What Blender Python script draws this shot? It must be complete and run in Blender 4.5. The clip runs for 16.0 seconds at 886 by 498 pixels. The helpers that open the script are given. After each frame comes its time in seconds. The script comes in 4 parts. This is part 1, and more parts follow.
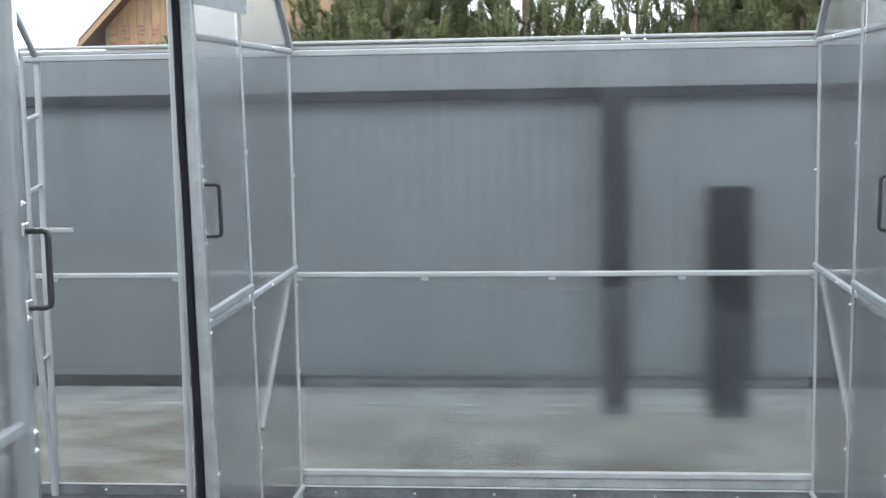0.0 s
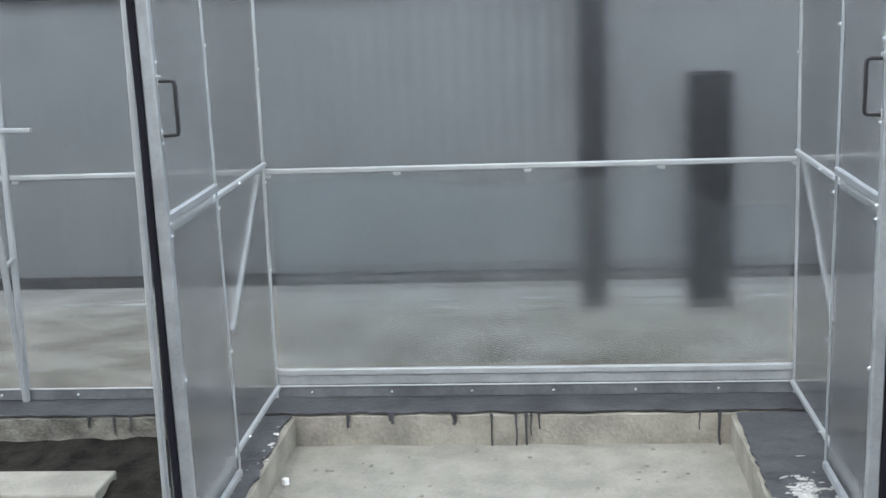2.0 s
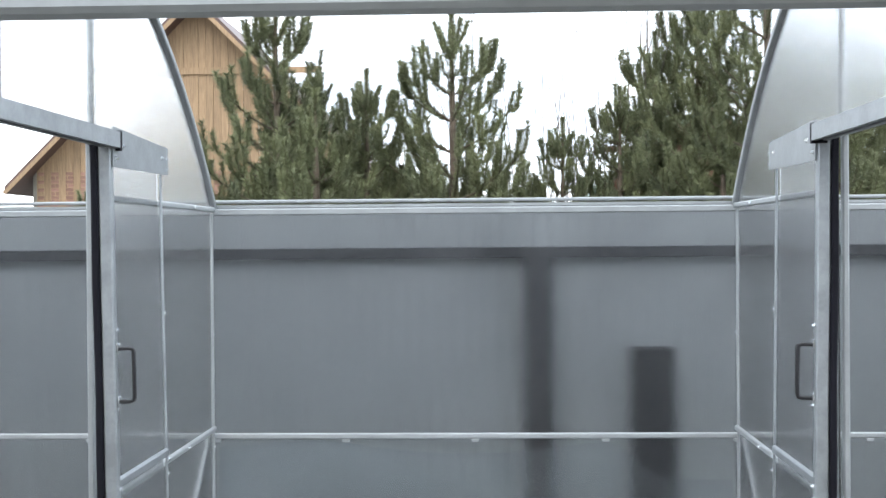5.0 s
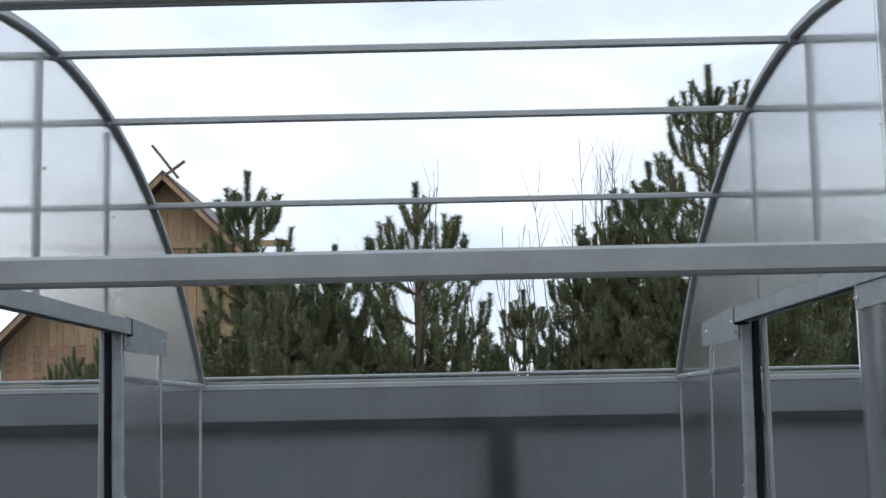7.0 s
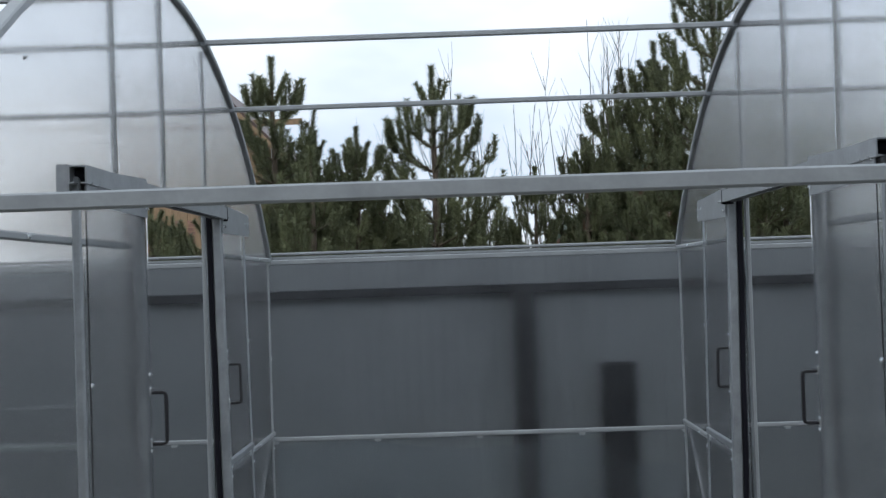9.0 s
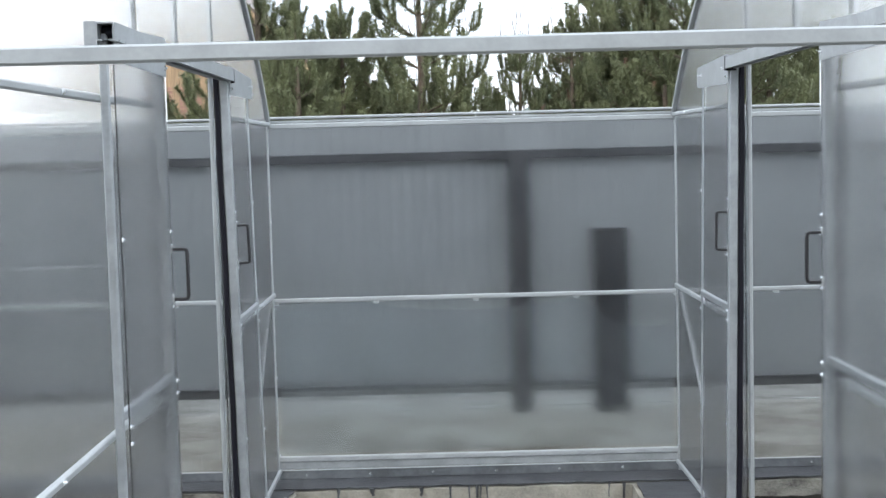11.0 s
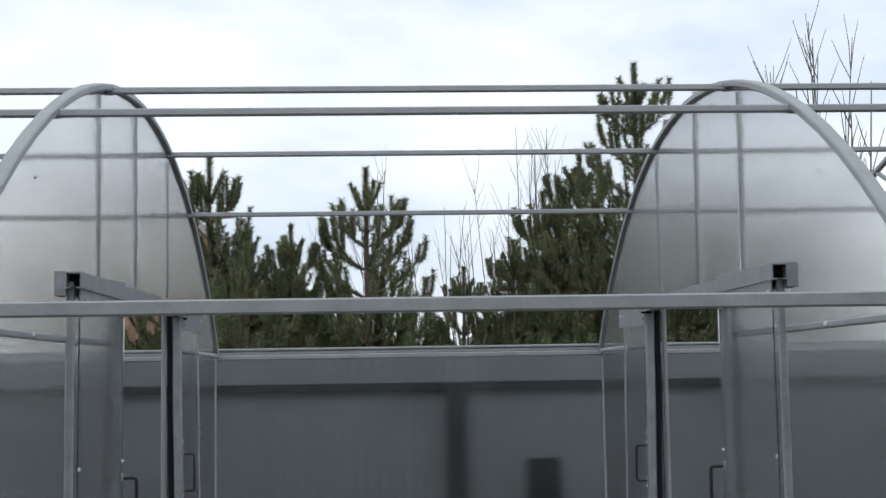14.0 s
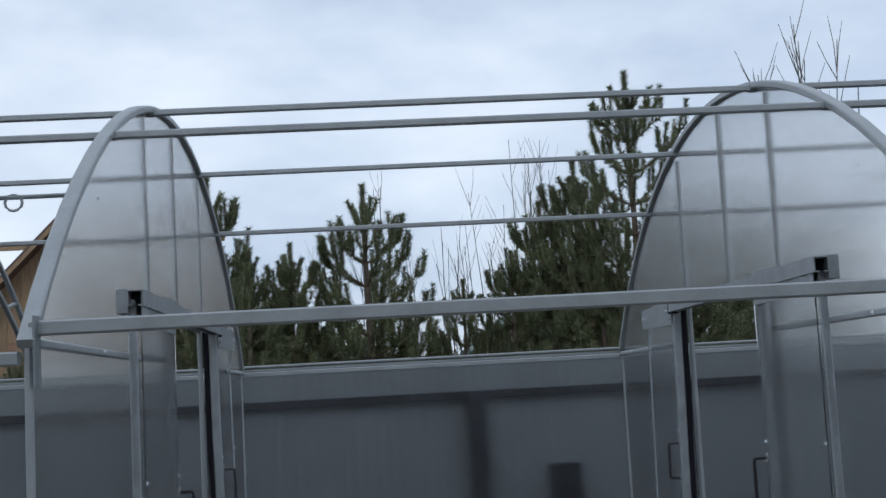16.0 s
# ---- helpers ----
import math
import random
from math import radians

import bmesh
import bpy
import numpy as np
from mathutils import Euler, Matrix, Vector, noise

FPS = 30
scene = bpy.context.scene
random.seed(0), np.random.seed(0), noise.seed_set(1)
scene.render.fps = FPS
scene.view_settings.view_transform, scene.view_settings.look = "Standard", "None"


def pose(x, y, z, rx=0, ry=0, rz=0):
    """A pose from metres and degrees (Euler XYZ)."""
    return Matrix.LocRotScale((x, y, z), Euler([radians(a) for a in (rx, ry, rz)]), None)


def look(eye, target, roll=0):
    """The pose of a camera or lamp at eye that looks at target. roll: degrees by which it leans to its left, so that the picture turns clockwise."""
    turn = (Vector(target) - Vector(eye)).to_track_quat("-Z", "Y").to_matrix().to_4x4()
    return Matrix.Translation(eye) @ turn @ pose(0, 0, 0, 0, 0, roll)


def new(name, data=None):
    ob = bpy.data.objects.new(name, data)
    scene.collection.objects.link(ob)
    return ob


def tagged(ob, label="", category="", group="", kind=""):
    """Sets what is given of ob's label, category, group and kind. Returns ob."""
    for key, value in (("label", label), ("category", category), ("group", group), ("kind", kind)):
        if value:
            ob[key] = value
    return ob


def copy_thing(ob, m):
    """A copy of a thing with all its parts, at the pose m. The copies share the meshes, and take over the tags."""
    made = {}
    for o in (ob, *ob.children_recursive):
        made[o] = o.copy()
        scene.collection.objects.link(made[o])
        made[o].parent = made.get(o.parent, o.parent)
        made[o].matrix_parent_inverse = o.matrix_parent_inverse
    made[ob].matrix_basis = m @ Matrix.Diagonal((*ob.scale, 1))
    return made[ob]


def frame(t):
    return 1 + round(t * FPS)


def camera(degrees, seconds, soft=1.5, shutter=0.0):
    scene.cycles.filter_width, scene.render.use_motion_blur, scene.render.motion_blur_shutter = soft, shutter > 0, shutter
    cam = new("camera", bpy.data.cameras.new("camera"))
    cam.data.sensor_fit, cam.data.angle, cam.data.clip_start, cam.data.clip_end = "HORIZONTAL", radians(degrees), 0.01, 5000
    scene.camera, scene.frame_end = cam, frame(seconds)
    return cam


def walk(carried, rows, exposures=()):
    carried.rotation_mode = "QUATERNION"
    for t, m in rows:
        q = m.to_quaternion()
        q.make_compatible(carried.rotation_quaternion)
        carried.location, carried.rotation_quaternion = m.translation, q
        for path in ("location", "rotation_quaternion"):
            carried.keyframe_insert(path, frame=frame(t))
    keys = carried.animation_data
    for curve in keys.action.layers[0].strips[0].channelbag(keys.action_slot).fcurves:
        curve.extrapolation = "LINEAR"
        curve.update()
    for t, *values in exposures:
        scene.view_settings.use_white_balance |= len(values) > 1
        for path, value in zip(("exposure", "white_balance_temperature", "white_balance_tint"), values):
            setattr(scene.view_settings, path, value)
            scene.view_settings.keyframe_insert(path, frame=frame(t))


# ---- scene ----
cam = camera(37.7, 16.0)
PATH = [
    (0, (1.112, -5.235, 1.68), (0.923, -3.258, 1.443), -1.0),
    (0.5, (1.168, -5.108, 1.69), (0.834, -3.152, 1.44), -2.1),
    (1, (1.156, -5.128, 1.709), (0.89, -3.161, 1.459), -1.8),
    (1.5, (1.143, -5.104, 1.691), (0.934, -3.143, 1.357), -2.1),
    (2, (1.135, -5.088, 1.677), (0.971, -3.136, 1.271), -2.1),
    (2.5, (1.137, -5.079, 1.68), (0.987, -3.131, 1.253), -1.9),
    (3, (1.143, -5.085, 1.687), (1.019, -3.128, 1.292), -2.2),
    (3.5, (1.144, -5.098, 1.696), (1.044, -3.126, 1.377), -2.0),
    (4, (1.147, -5.119, 1.709), (1.052, -3.134, 1.48), -1.4),
    (4.5, (1.141, -5.146, 1.722), (1.052, -3.152, 1.603), -1.0),
    (4.7, (1.136, -5.165, 1.729), (1.053, -3.168, 1.656), -0.5),
    (6.8, (1.169, -5.647, 1.722), (1.133, -3.66, 1.945), -1.3),
    (7, (1.129, -5.726, 1.742), (1.11, -3.742, 1.987), -1.1),
    (7.5, (1.066, -5.995, 1.728), (1.128, -4.013, 1.987), -0.5),
    (8, (1.007, -6.252, 1.728), (1.113, -4.268, 1.957), -0.2),
    (8.5, (1.042, -6.487, 1.735), (1.106, -4.505, 1.997), -0.5),
    (9, (1.005, -6.633, 1.731), (0.973, -4.634, 1.78), -1.9),
    (9.5, (0.95, -6.694, 1.709), (0.914, -4.696, 1.609), -2.8),
    (9.7, (0.93, -6.701, 1.703), (0.897, -4.707, 1.552), -2.6),
    (11.8, (0.877, -6.736, 1.712), (0.886, -4.742, 1.565), -1.3),
    (12, (0.878, -6.751, 1.717), (0.885, -4.754, 1.618), -1.5),
    (12.5, (0.846, -6.81, 1.721), (0.899, -4.81, 1.723), -1.8),
    (13, (0.829, -6.872, 1.728), (0.946, -4.877, 1.815), -1.6),
    (13.5, (0.897, -6.981, 1.747), (1.019, -4.991, 1.897), -1.5),
    (14, (0.925, -7.083, 1.747), (1.013, -5.095, 1.939), -0.9),
    (14.5, (0.933, -7.146, 1.743), (0.998, -5.159, 1.959), -1.3),
    (15, (0.942, -7.206, 1.74), (0.983, -5.219, 1.964), -0.9),
    (15.5, (0.879, -7.219, 1.734), (0.926, -5.233, 1.968), -0.7),
    (16, (0.724, -7.163, 1.718), (0.839, -5.178, 1.933), -3.1),
]
EXPOSURES = ((0, 1.12, 6800, 10), (3.0, 1.15, 6800, 10), (4.7, 1.12, 6760, 10), (6.8, -0.35, 6550, 10), (8.0, -0.55, 6450, 10), (8.5, -0.82, 6300, 10), (9.0, -0.45, 6480, 10), (9.4, 0.28, 6750, 10), (9.7, 0.68, 6720, 10),
             (11.8, 0.98, 6750, 10), (12.6, 0.88, 6750, 10), (13.0, 0.45, 6720, 10), (13.5, -0.1, 6700, 10), (14.0, -0.48, 6780, 10), (15.0, -0.72, 6480, 10), (16, -0.85, 6150, 10))
walk(cam, [(t, look(e, g, r)) for t, e, g, r in PATH], EXPOSURES)

# ---- light: overcast sky, a wide weak sun high behind the viewer ----
world = bpy.data.worlds.new("overcast_sky")
scene.world = world
world.use_nodes = True
wt = world.node_tree
wt.nodes.clear()


def wn(kind, **values):
    n = wt.nodes.new(kind)
    for k, v in values.items():
        n.inputs[k].default_value = v
    return n


sky = wn("ShaderNodeTexSky")
sky.sky_type, sky.sun_disc = "NISHITA", False
sky.sun_elevation, sky.sun_rotation = radians(38), radians(200)
coord = wn("ShaderNodeTexCoord")
stretch = wn("ShaderNodeMapping")
stretch.inputs["Scale"].default_value = (1.3, 1.3, 3.0)
clouds = wn("ShaderNodeTexNoise", Scale=2.2, Detail=5.0, Roughness=0.55)
ramp = wn("ShaderNodeValToRGB")
ramp.color_ramp.elements[0].position, ramp.color_ramp.elements[0].color = 0.30, (0.50, 0.60, 0.75, 1)
ramp.color_ramp.elements[1].position, ramp.color_ramp.elements[1].color = 0.66, (0.93, 1.0, 1.07, 1)
sky_dim = wn("ShaderNodeBackground", Strength=0.10)
cloud_bg = wn("ShaderNodeBackground", Strength=1.9)
mixer = wn("ShaderNodeMixShader", Fac=0.85)
w_out = wn("ShaderNodeOutputWorld")
wt.links.new(coord.outputs["Generated"], stretch.inputs["Vector"])
wt.links.new(stretch.outputs[0], clouds.inputs["Vector"])
wt.links.new(clouds.outputs[0], ramp.inputs[0])
wt.links.new(ramp.outputs[0], cloud_bg.inputs[0])
wt.links.new(sky.outputs[0], sky_dim.inputs[0])
wt.links.new(sky_dim.outputs[0], mixer.inputs[1])
wt.links.new(cloud_bg.outputs[0], mixer.inputs[2])
wt.links.new(mixer.outputs[0], w_out.inputs[0])
sun = new("sun", bpy.data.lights.new("sun", "SUN"))
sun.data.energy, sun.data.angle, sun.data.color = 0.6, radians(25), (1.0, 0.96, 0.9)
sun.matrix_world = look((-3, -8, 9), (0, 0, 0))


# ---- materials ----
def material(name, base, rough=0.6, metal=0.0, vary=0.12, scale=8.0, bump=0.1, bump_scale=60.0, tint=None, stretch=(1, 1, 1), object_vary=0.0):
    """A surface with large stains and fine grain."""
    m = bpy.data.materials.new(name)
    m.use_nodes = True
    t = m.node_tree
    b = t.nodes["Principled BSDF"]
    b.inputs["Metallic"].default_value = metal
    co = t.nodes.new("ShaderNodeTexCoord")
    mp = t.nodes.new("ShaderNodeMapping")
    mp.inputs["Scale"].default_value = stretch
    t.links.new(co.outputs["Object"], mp.inputs[0])
    n1 = t.nodes.new("ShaderNodeTexNoise")
    n1.inputs["Scale"].default_value, n1.inputs["Detail"].default_value = scale, 6
    n2 = t.nodes.new("ShaderNodeTexNoise")
    n2.inputs["Scale"].default_value, n2.inputs["Detail"].default_value = bump_scale, 3
    for n in (n1, n2):
        t.links.new(mp.outputs[0], n.inputs["Vector"])
    r = t.nodes.new("ShaderNodeValToRGB")
    lo = tint or tuple(c * (1 - vary) for c in base)
    hi = tuple(min(1, c * (1 + vary)) for c in base)
    r.color_ramp.elements[0].position, r.color_ramp.elements[0].color = 0.32, (*lo, 1)
    r.color_ramp.elements[1].position, r.color_ramp.elements[1].color = 0.68, (*hi, 1)
    add = t.nodes.new("ShaderNodeMath")
    add.operation = "MULTIPLY_ADD"
    add.inputs[1].default_value, add.inputs[2].default_value = 0.35, -0.17
    t.links.new(n2.outputs[0], add.inputs[0])
    s = t.nodes.new("ShaderNodeMath")
    t.links.new(n1.outputs[0], s.inputs[0])
    t.links.new(add.outputs[0], s.inputs[1])
    t.links.new(s.outputs[0], r.inputs[0])
    col = r.outputs[0]
    if object_vary:
        oi = t.nodes.new("ShaderNodeObjectInfo")
        hsv = t.nodes.new("ShaderNodeHueSaturation")
        mr = t.nodes.new("ShaderNodeMapRange")
        mr.inputs["To Min"].default_value, mr.inputs["To Max"].default_value = 1 - object_vary, 1 + object_vary
        t.links.new(oi.outputs["Random"], mr.inputs[0])
        t.links.new(mr.outputs[0], hsv.inputs["Value"])
        t.links.new(col, hsv.inputs["Color"])
        col = hsv.outputs[0]
    t.links.new(col, b.inputs["Base Color"])
    rr = t.nodes.new("ShaderNodeMapRange")
    rr.inputs["To Min"].default_value, rr.inputs["To Max"].default_value = max(0.02, rough - 0.1), min(1, rough + 0.1)
    t.links.new(n1.outputs[0], rr.inputs[0])
    t.links.new(rr.outputs[0], b.inputs["Roughness"])
    if bump:
        bp = t.nodes.new("ShaderNodeBump")
        bp.inputs["Strength"].default_value, bp.inputs["Distance"].default_value = bump, 0.01
        t.links.new(n2.outputs[0], bp.inputs["Height"])
        t.links.new(bp.outputs[0], b.inputs["Normal"])
    return m


def polycarbonate(name, haze, wave_axis, blurred=0.92):
    """Twin-wall sheet: clear with a milky haze, fine flutes, and a sheen."""
    m = bpy.data.materials.new(name)
    m.use_nodes = True
    t = m.node_tree
    t.nodes.clear()
    add = t.nodes.new
    co, mp = add("ShaderNodeTexCoord"), add("ShaderNodeMapping")
    mp.inputs["Scale"].default_value = (1, 1, 0.02)
    t.links.new(co.outputs["Object"], mp.inputs[0])
    wave = add("ShaderNodeTexWave")
    wave.bands_direction = wave_axis
    wave.inputs["Scale"].default_value, wave.inputs["Distortion"].default_value = 26.0, 0.3
    streak = add("ShaderNodeTexNoise")
    streak.inputs["Scale"].default_value, streak.inputs["Detail"].default_value = 9.0, 4
    t.links.new(mp.outputs[0], wave.inputs["Vector"])
    t.links.new(mp.outputs[0], streak.inputs["Vector"])
    dust = add("ShaderNodeTexNoise")
    dust.inputs["Scale"].default_value, dust.inputs["Detail"].default_value = 3.0, 5
    t.links.new(co.outputs["Object"], dust.inputs["Vector"])
    clear = add("ShaderNodeBsdfTransparent")
    clear.inputs[0].default_value = (0.93, 0.95, 0.96, 1) if wave_axis == "X" else (0.965, 0.97, 0.975, 1)
    blur = add("ShaderNodeBsdfRefraction")
    blur.inputs["Color"].default_value = clear.inputs[0].default_value
    blur.inputs["Roughness"].default_value, blur.inputs["IOR"].default_value = (0.03, 1.2) if wave_axis == "X" else (0.06, 1.12)
    # the flutes bend the view sideways only
    fine = add("ShaderNodeMapping")
    fine.inputs["Scale"].default_value = (1, 1, 0.12) if wave_axis == "X" else (1, 1, 0.5)
    t.links.new(co.outputs["Object"], fine.inputs[0])
    flute = add("ShaderNodeTexNoise")
    flute.inputs["Scale"].default_value, flute.inputs["Detail"].default_value = (1500.0 if wave_axis == "X" else 2600.0), 1
    t.links.new(fine.outputs[0], flute.inputs["Vector"])
    lean = add("ShaderNodeMapRange")
    lean.inputs["To Min"].default_value, lean.inputs["To Max"].default_value = (-0.5, 0.5) if wave_axis == "X" else (-0.28, 0.28)
    t.links.new(flute.outputs[0], lean.inputs[0])
    side = add("ShaderNodeCombineXYZ")
    t.links.new(lean.outputs[0], side.inputs[wave_axis])
    geo = add("ShaderNodeNewGeometry")
    tilt, unit = add("ShaderNodeVectorMath"), add("ShaderNodeVectorMath")
    unit.operation = "NORMALIZE"
    t.links.new(geo.outputs["Normal"], tilt.inputs[0])
    t.links.new(side.outputs[0], tilt.inputs[1])
    t.links.new(tilt.outputs[0], unit.inputs[0])
    t.links.new(unit.outputs[0], blur.inputs["Normal"])
    see = add("ShaderNodeMixShader")
    see.inputs[0].default_value = blurred
    t.links.new(clear.outputs[0], see.inputs[1])
    t.links.new(blur.outputs[0], see.inputs[2])
    # a wide soft lobe from the many small ribs
    wide = add("ShaderNodeBsdfRefraction")
    wide.inputs["Color"].default_value = clear.inputs[0].default_value
    wide.inputs["Roughness"].default_value, wide.inputs["IOR"].default_value = 0.8, 1.1
    soft = add("ShaderNodeMixShader")
    soft.inputs[0].default_value = 0.04 if wave_axis == "X" else 0.11
    t.links.new(see.outputs[0], soft.inputs[1])
    t.links.new(wide.outputs[0], soft.inputs[2])
    milk, glow = add("ShaderNodeBsdfDiffuse"), add("ShaderNodeBsdfTranslucent")
    milk.inputs[0].default_value = glow.inputs[0].default_value = (0.86, 0.88, 0.9, 1)
    body = add("ShaderNodeMixShader")
    body.inputs[0].default_value = 0.8
    t.links.new(milk.outputs[0], body.inputs[1])
    t.links.new(glow.outputs[0], body.inputs[2])
    fac = add("ShaderNodeMath")
    fac.operation = "MULTIPLY_ADD"
    fac.inputs[1].default_value, fac.inputs[2].default_value = 0.012, haze - 0.031
    t.links.new(wave.outputs["Fac"], fac.inputs[0])
    fac2 = add("ShaderNodeMath")
    fac2.operation = "MULTIPLY_ADD"
    fac2.inputs[1].default_value = 0.03
    t.links.new(streak.outputs[0], fac2.inputs[0])
    t.links.new(fac.outputs[0], fac2.inputs[2])
    fac3 = add("ShaderNodeMath")
    fac3.operation = "MULTIPLY_ADD"
    fac3.inputs[1].default_value = 0.02
    t.links.new(dust.outputs[0], fac3.inputs[0])
    t.links.new(fac2.outputs[0], fac3.inputs[2])
    mix = add("ShaderNodeMixShader")
    t.links.new(fac3.outputs[0], mix.inputs[0])
    t.links.new(soft.outputs[0], mix.inputs[1])
    t.links.new(body.outputs[0], mix.inputs[2])
    gloss = add("ShaderNodeBsdfGlossy")
    gloss.inputs["Roughness"].default_value = 0.14
    fr = add("ShaderNodeFresnel")
    fr.inputs[0].default_value = 1.5
    half = add("ShaderNodeMath")
    half.operation = "MULTIPLY"
    half.inputs[1].default_value = 0.24 if wave_axis == "X" else 0.13
    t.links.new(fr.outputs[0], half.inputs[0])
    top = add("ShaderNodeMixShader")
    t.links.new(half.outputs[0], top.inputs[0])
    t.links.new(mix.outputs[0], top.inputs[1])
    t.links.new(gloss.outputs[0], top.inputs[2])
    out = add("ShaderNodeOutputMaterial")
    t.links.new(top.outputs[0], out.inputs[0])
    return m


ZINC = material("galvanised_steel", (0.30, 0.32, 0.335), 0.42, 0.55, 0.14, 14, 0.05, 90)
WHITE_TUBE = material("galvanised_tube", (0.33, 0.35, 0.36), 0.45, 0.35, 0.08, 10, 0.04, 80)
BOLT = material("bright_zinc", (0.75, 0.78, 0.80), 0.25, 0.9, 0.05, 40, 0, 80)
SEAL = material("black_rubber", (0.007, 0.007, 0.011), 0.7, 0, 0.2, 20, 0.05, 150)
SEAL.node_tree.nodes["Principled BSDF"].inputs["Specular IOR Level"].default_value = 0.15
HANDLE = material("black_plastic", (0.008, 0.008, 0.010), 0.5, 0, 0.15, 20, 0.03, 150)
SHEET_X = polycarbonate("polycarbonate_far", 0.018, "X")
SHEET_FILM = polycarbonate("hazy_film", 0.020, "X", 0.3)
SHEET_Y = polycarbonate("polycarbonate_cross", 0.014, "Y")
FENCE = material("grey_coated_steel", (0.152, 0.16, 0.166), 0.5, 0.0, 0.08, 3, 0.02, 60)
FENCE_DARK = material("dark_steel", (0.012, 0.0125, 0.015), 0.7, 0.0, 0.2, 6, 0.05, 60)
FENCE_DARK.node_tree.nodes["Principled BSDF"].inputs["Specular IOR Level"].default_value = 0.12
CONCRETE = material("old_concrete", (0.235, 0.222, 0.19), 0.9, 0, 0.28, 6, 0.5, 70)
DAMP = material("damp_soiled_concrete", (0.17, 0.165, 0.145), 0.85, 0, 0.2, 7, 0.5, 60, tint=(0.035, 0.034, 0.029), stretch=(1, 1, 1.6))
SLAB = material("concrete_screed", (0.225, 0.217, 0.19), 0.9, 0, 0.17, 7, 0.45, 60)
MORTAR = material("pale_mortar", (0.36, 0.36, 0.345), 0.9, 0, 0.15, 20, 0.4, 80)
BITUMEN = material("bitumen_felt", (0.045, 0.047, 0.052), 0.55, 0, 0.35, 7, 0.35, 55, tint=(0.022, 0.023, 0.026))
SOIL = material("dark_wet_soil", (0.016, 0.015, 0.013), 0.95, 0, 0.6, 9, 0.8, 40)
SOIL.node_tree.nodes["Principled BSDF"].inputs["Specular IOR Level"].default_value = 0.08
GROUND = material("muddy_thawing_ground", (0.172, 0.166, 0.152), 0.95, 0, 0.22, 6.5, 0.7, 24, tint=(0.085, 0.077, 0.062), stretch=(0.5, 1.1, 1))
PALE_SLIT = material("pale_slit", (0.30, 0.305, 0.31), 0.8, 0, 0.2, 9, 0.4, 30)
PINE_LEAF = material("pine_needles", (0.165, 0.18, 0.09), 0.6, 0, 0.3, 2.5, 0, 30, tint=(0.085, 0.10, 0.052))
BARK = material("pine_bark", (0.13, 0.10, 0.075), 0.9, 0, 0.3, 12, 0.5, 60)
TWIG = material("bare_twig", (0.16, 0.14, 0.12), 0.85, 0, 0.25, 12, 0.2, 60)
WOOD = material("new_timber", (0.30, 0.20, 0.115), 0.7, 0, 0.2, 5, 0.15, 40, stretch=(6, 6, 0.6), object_vary=0.14)
ROOF = material("roof_metal", (0.10, 0.06, 0.05), 0.5, 0, 0.2, 5, 0.05, 30)
GREEN_ROOF = material("green_roof_metal", (0.07, 0.13, 0.10), 0.5, 0, 0.15, 5, 0.05, 30)
WHITE_PAINT = material("white_paint", (0.75, 0.75, 0.74), 0.6, 0, 0.06, 5, 0.05, 30)
BRICK = material("red_brick", (0.28, 0.16, 0.12), 0.9, 0, 0.2, 8, 0.2, 40, object_vary=0.2)
PANE = material("dark_window_glass", (0.03, 0.035, 0.04), 0.08, 0, 0.1, 5, 0, 30)


# ---- mesh helpers ----
def part(name, bm, mat, parent=None, label="", smooth=False):
    me = bpy.data.meshes.new(name)
    bm.normal_update()
    bm.to_mesh(me)
    bm.free()
    me.materials.append(mat)
    if smooth:
        for p in me.polygons:
            p.use_smooth = True
    ob = new(name, me)
    if parent:
        ob.parent = parent
    if label:
        tagged(ob, label)
    return ob


def thing(name, label, category, group="", kind=""):
    return tagged(new(name), label, category, group, kind)


def box(bm, lo, hi, bevel=0.0):
    geo = bmesh.ops.create_cube(bm, size=1.0)
    vs = geo["verts"]
    lo, hi = Vector(lo), Vector(hi)
    for v in vs:
        v.co = Vector((lo[i] + (v.co[i] + 0.5) * (hi[i] - lo[i]) for i in range(3)))
    if bevel:
        es = list({e for v in vs for e in v.link_edges})
        bmesh.ops.bevel(bm, geom=es, offset=bevel, segments=2, affect="EDGES", profile=0.5)
    return bm


def sweep(bm, pts, side, w, h, r=0.004, caps=True):
    """A rounded rectangular tube along pts; side is the direction of its width w, h lies across."""
    pts = [Vector(p) for p in pts]
    prof = []
    for sx, sy in ((1, 1), (-1, 1), (-1, -1), (1, -1)):
        a, b = sx * w / 2, sy * h / 2
        prof += [(a, b - sy * r), (a - sx * r, b)] if sx * sy > 0 else [(a - sx * r, b), (a, b - sy * r)]
    rings = []
    for i, p in enumerate(pts):
        d = (pts[min(i + 1, len(pts) - 1)] - pts[max(i - 1, 0)]).normalized()
        s = Vector(side)
        s = (s - d * s.dot(d)).normalized()
        u = d.cross(s)
        rings.append([bm.verts.new(p + s * a + u * b) for a, b in prof])
    n = len(prof)
    for a, b in zip(rings, rings[1:]):
        for i in range(n):
            bm.faces.new((a[i], a[(i + 1) % n], b[(i + 1) % n], b[i]))
    if caps:
        bm.faces.new(rings[0][::-1])
        bm.faces.new(rings[-1])
    bmesh.ops.recalc_face_normals(bm, faces=bm.faces[:])
    return bm


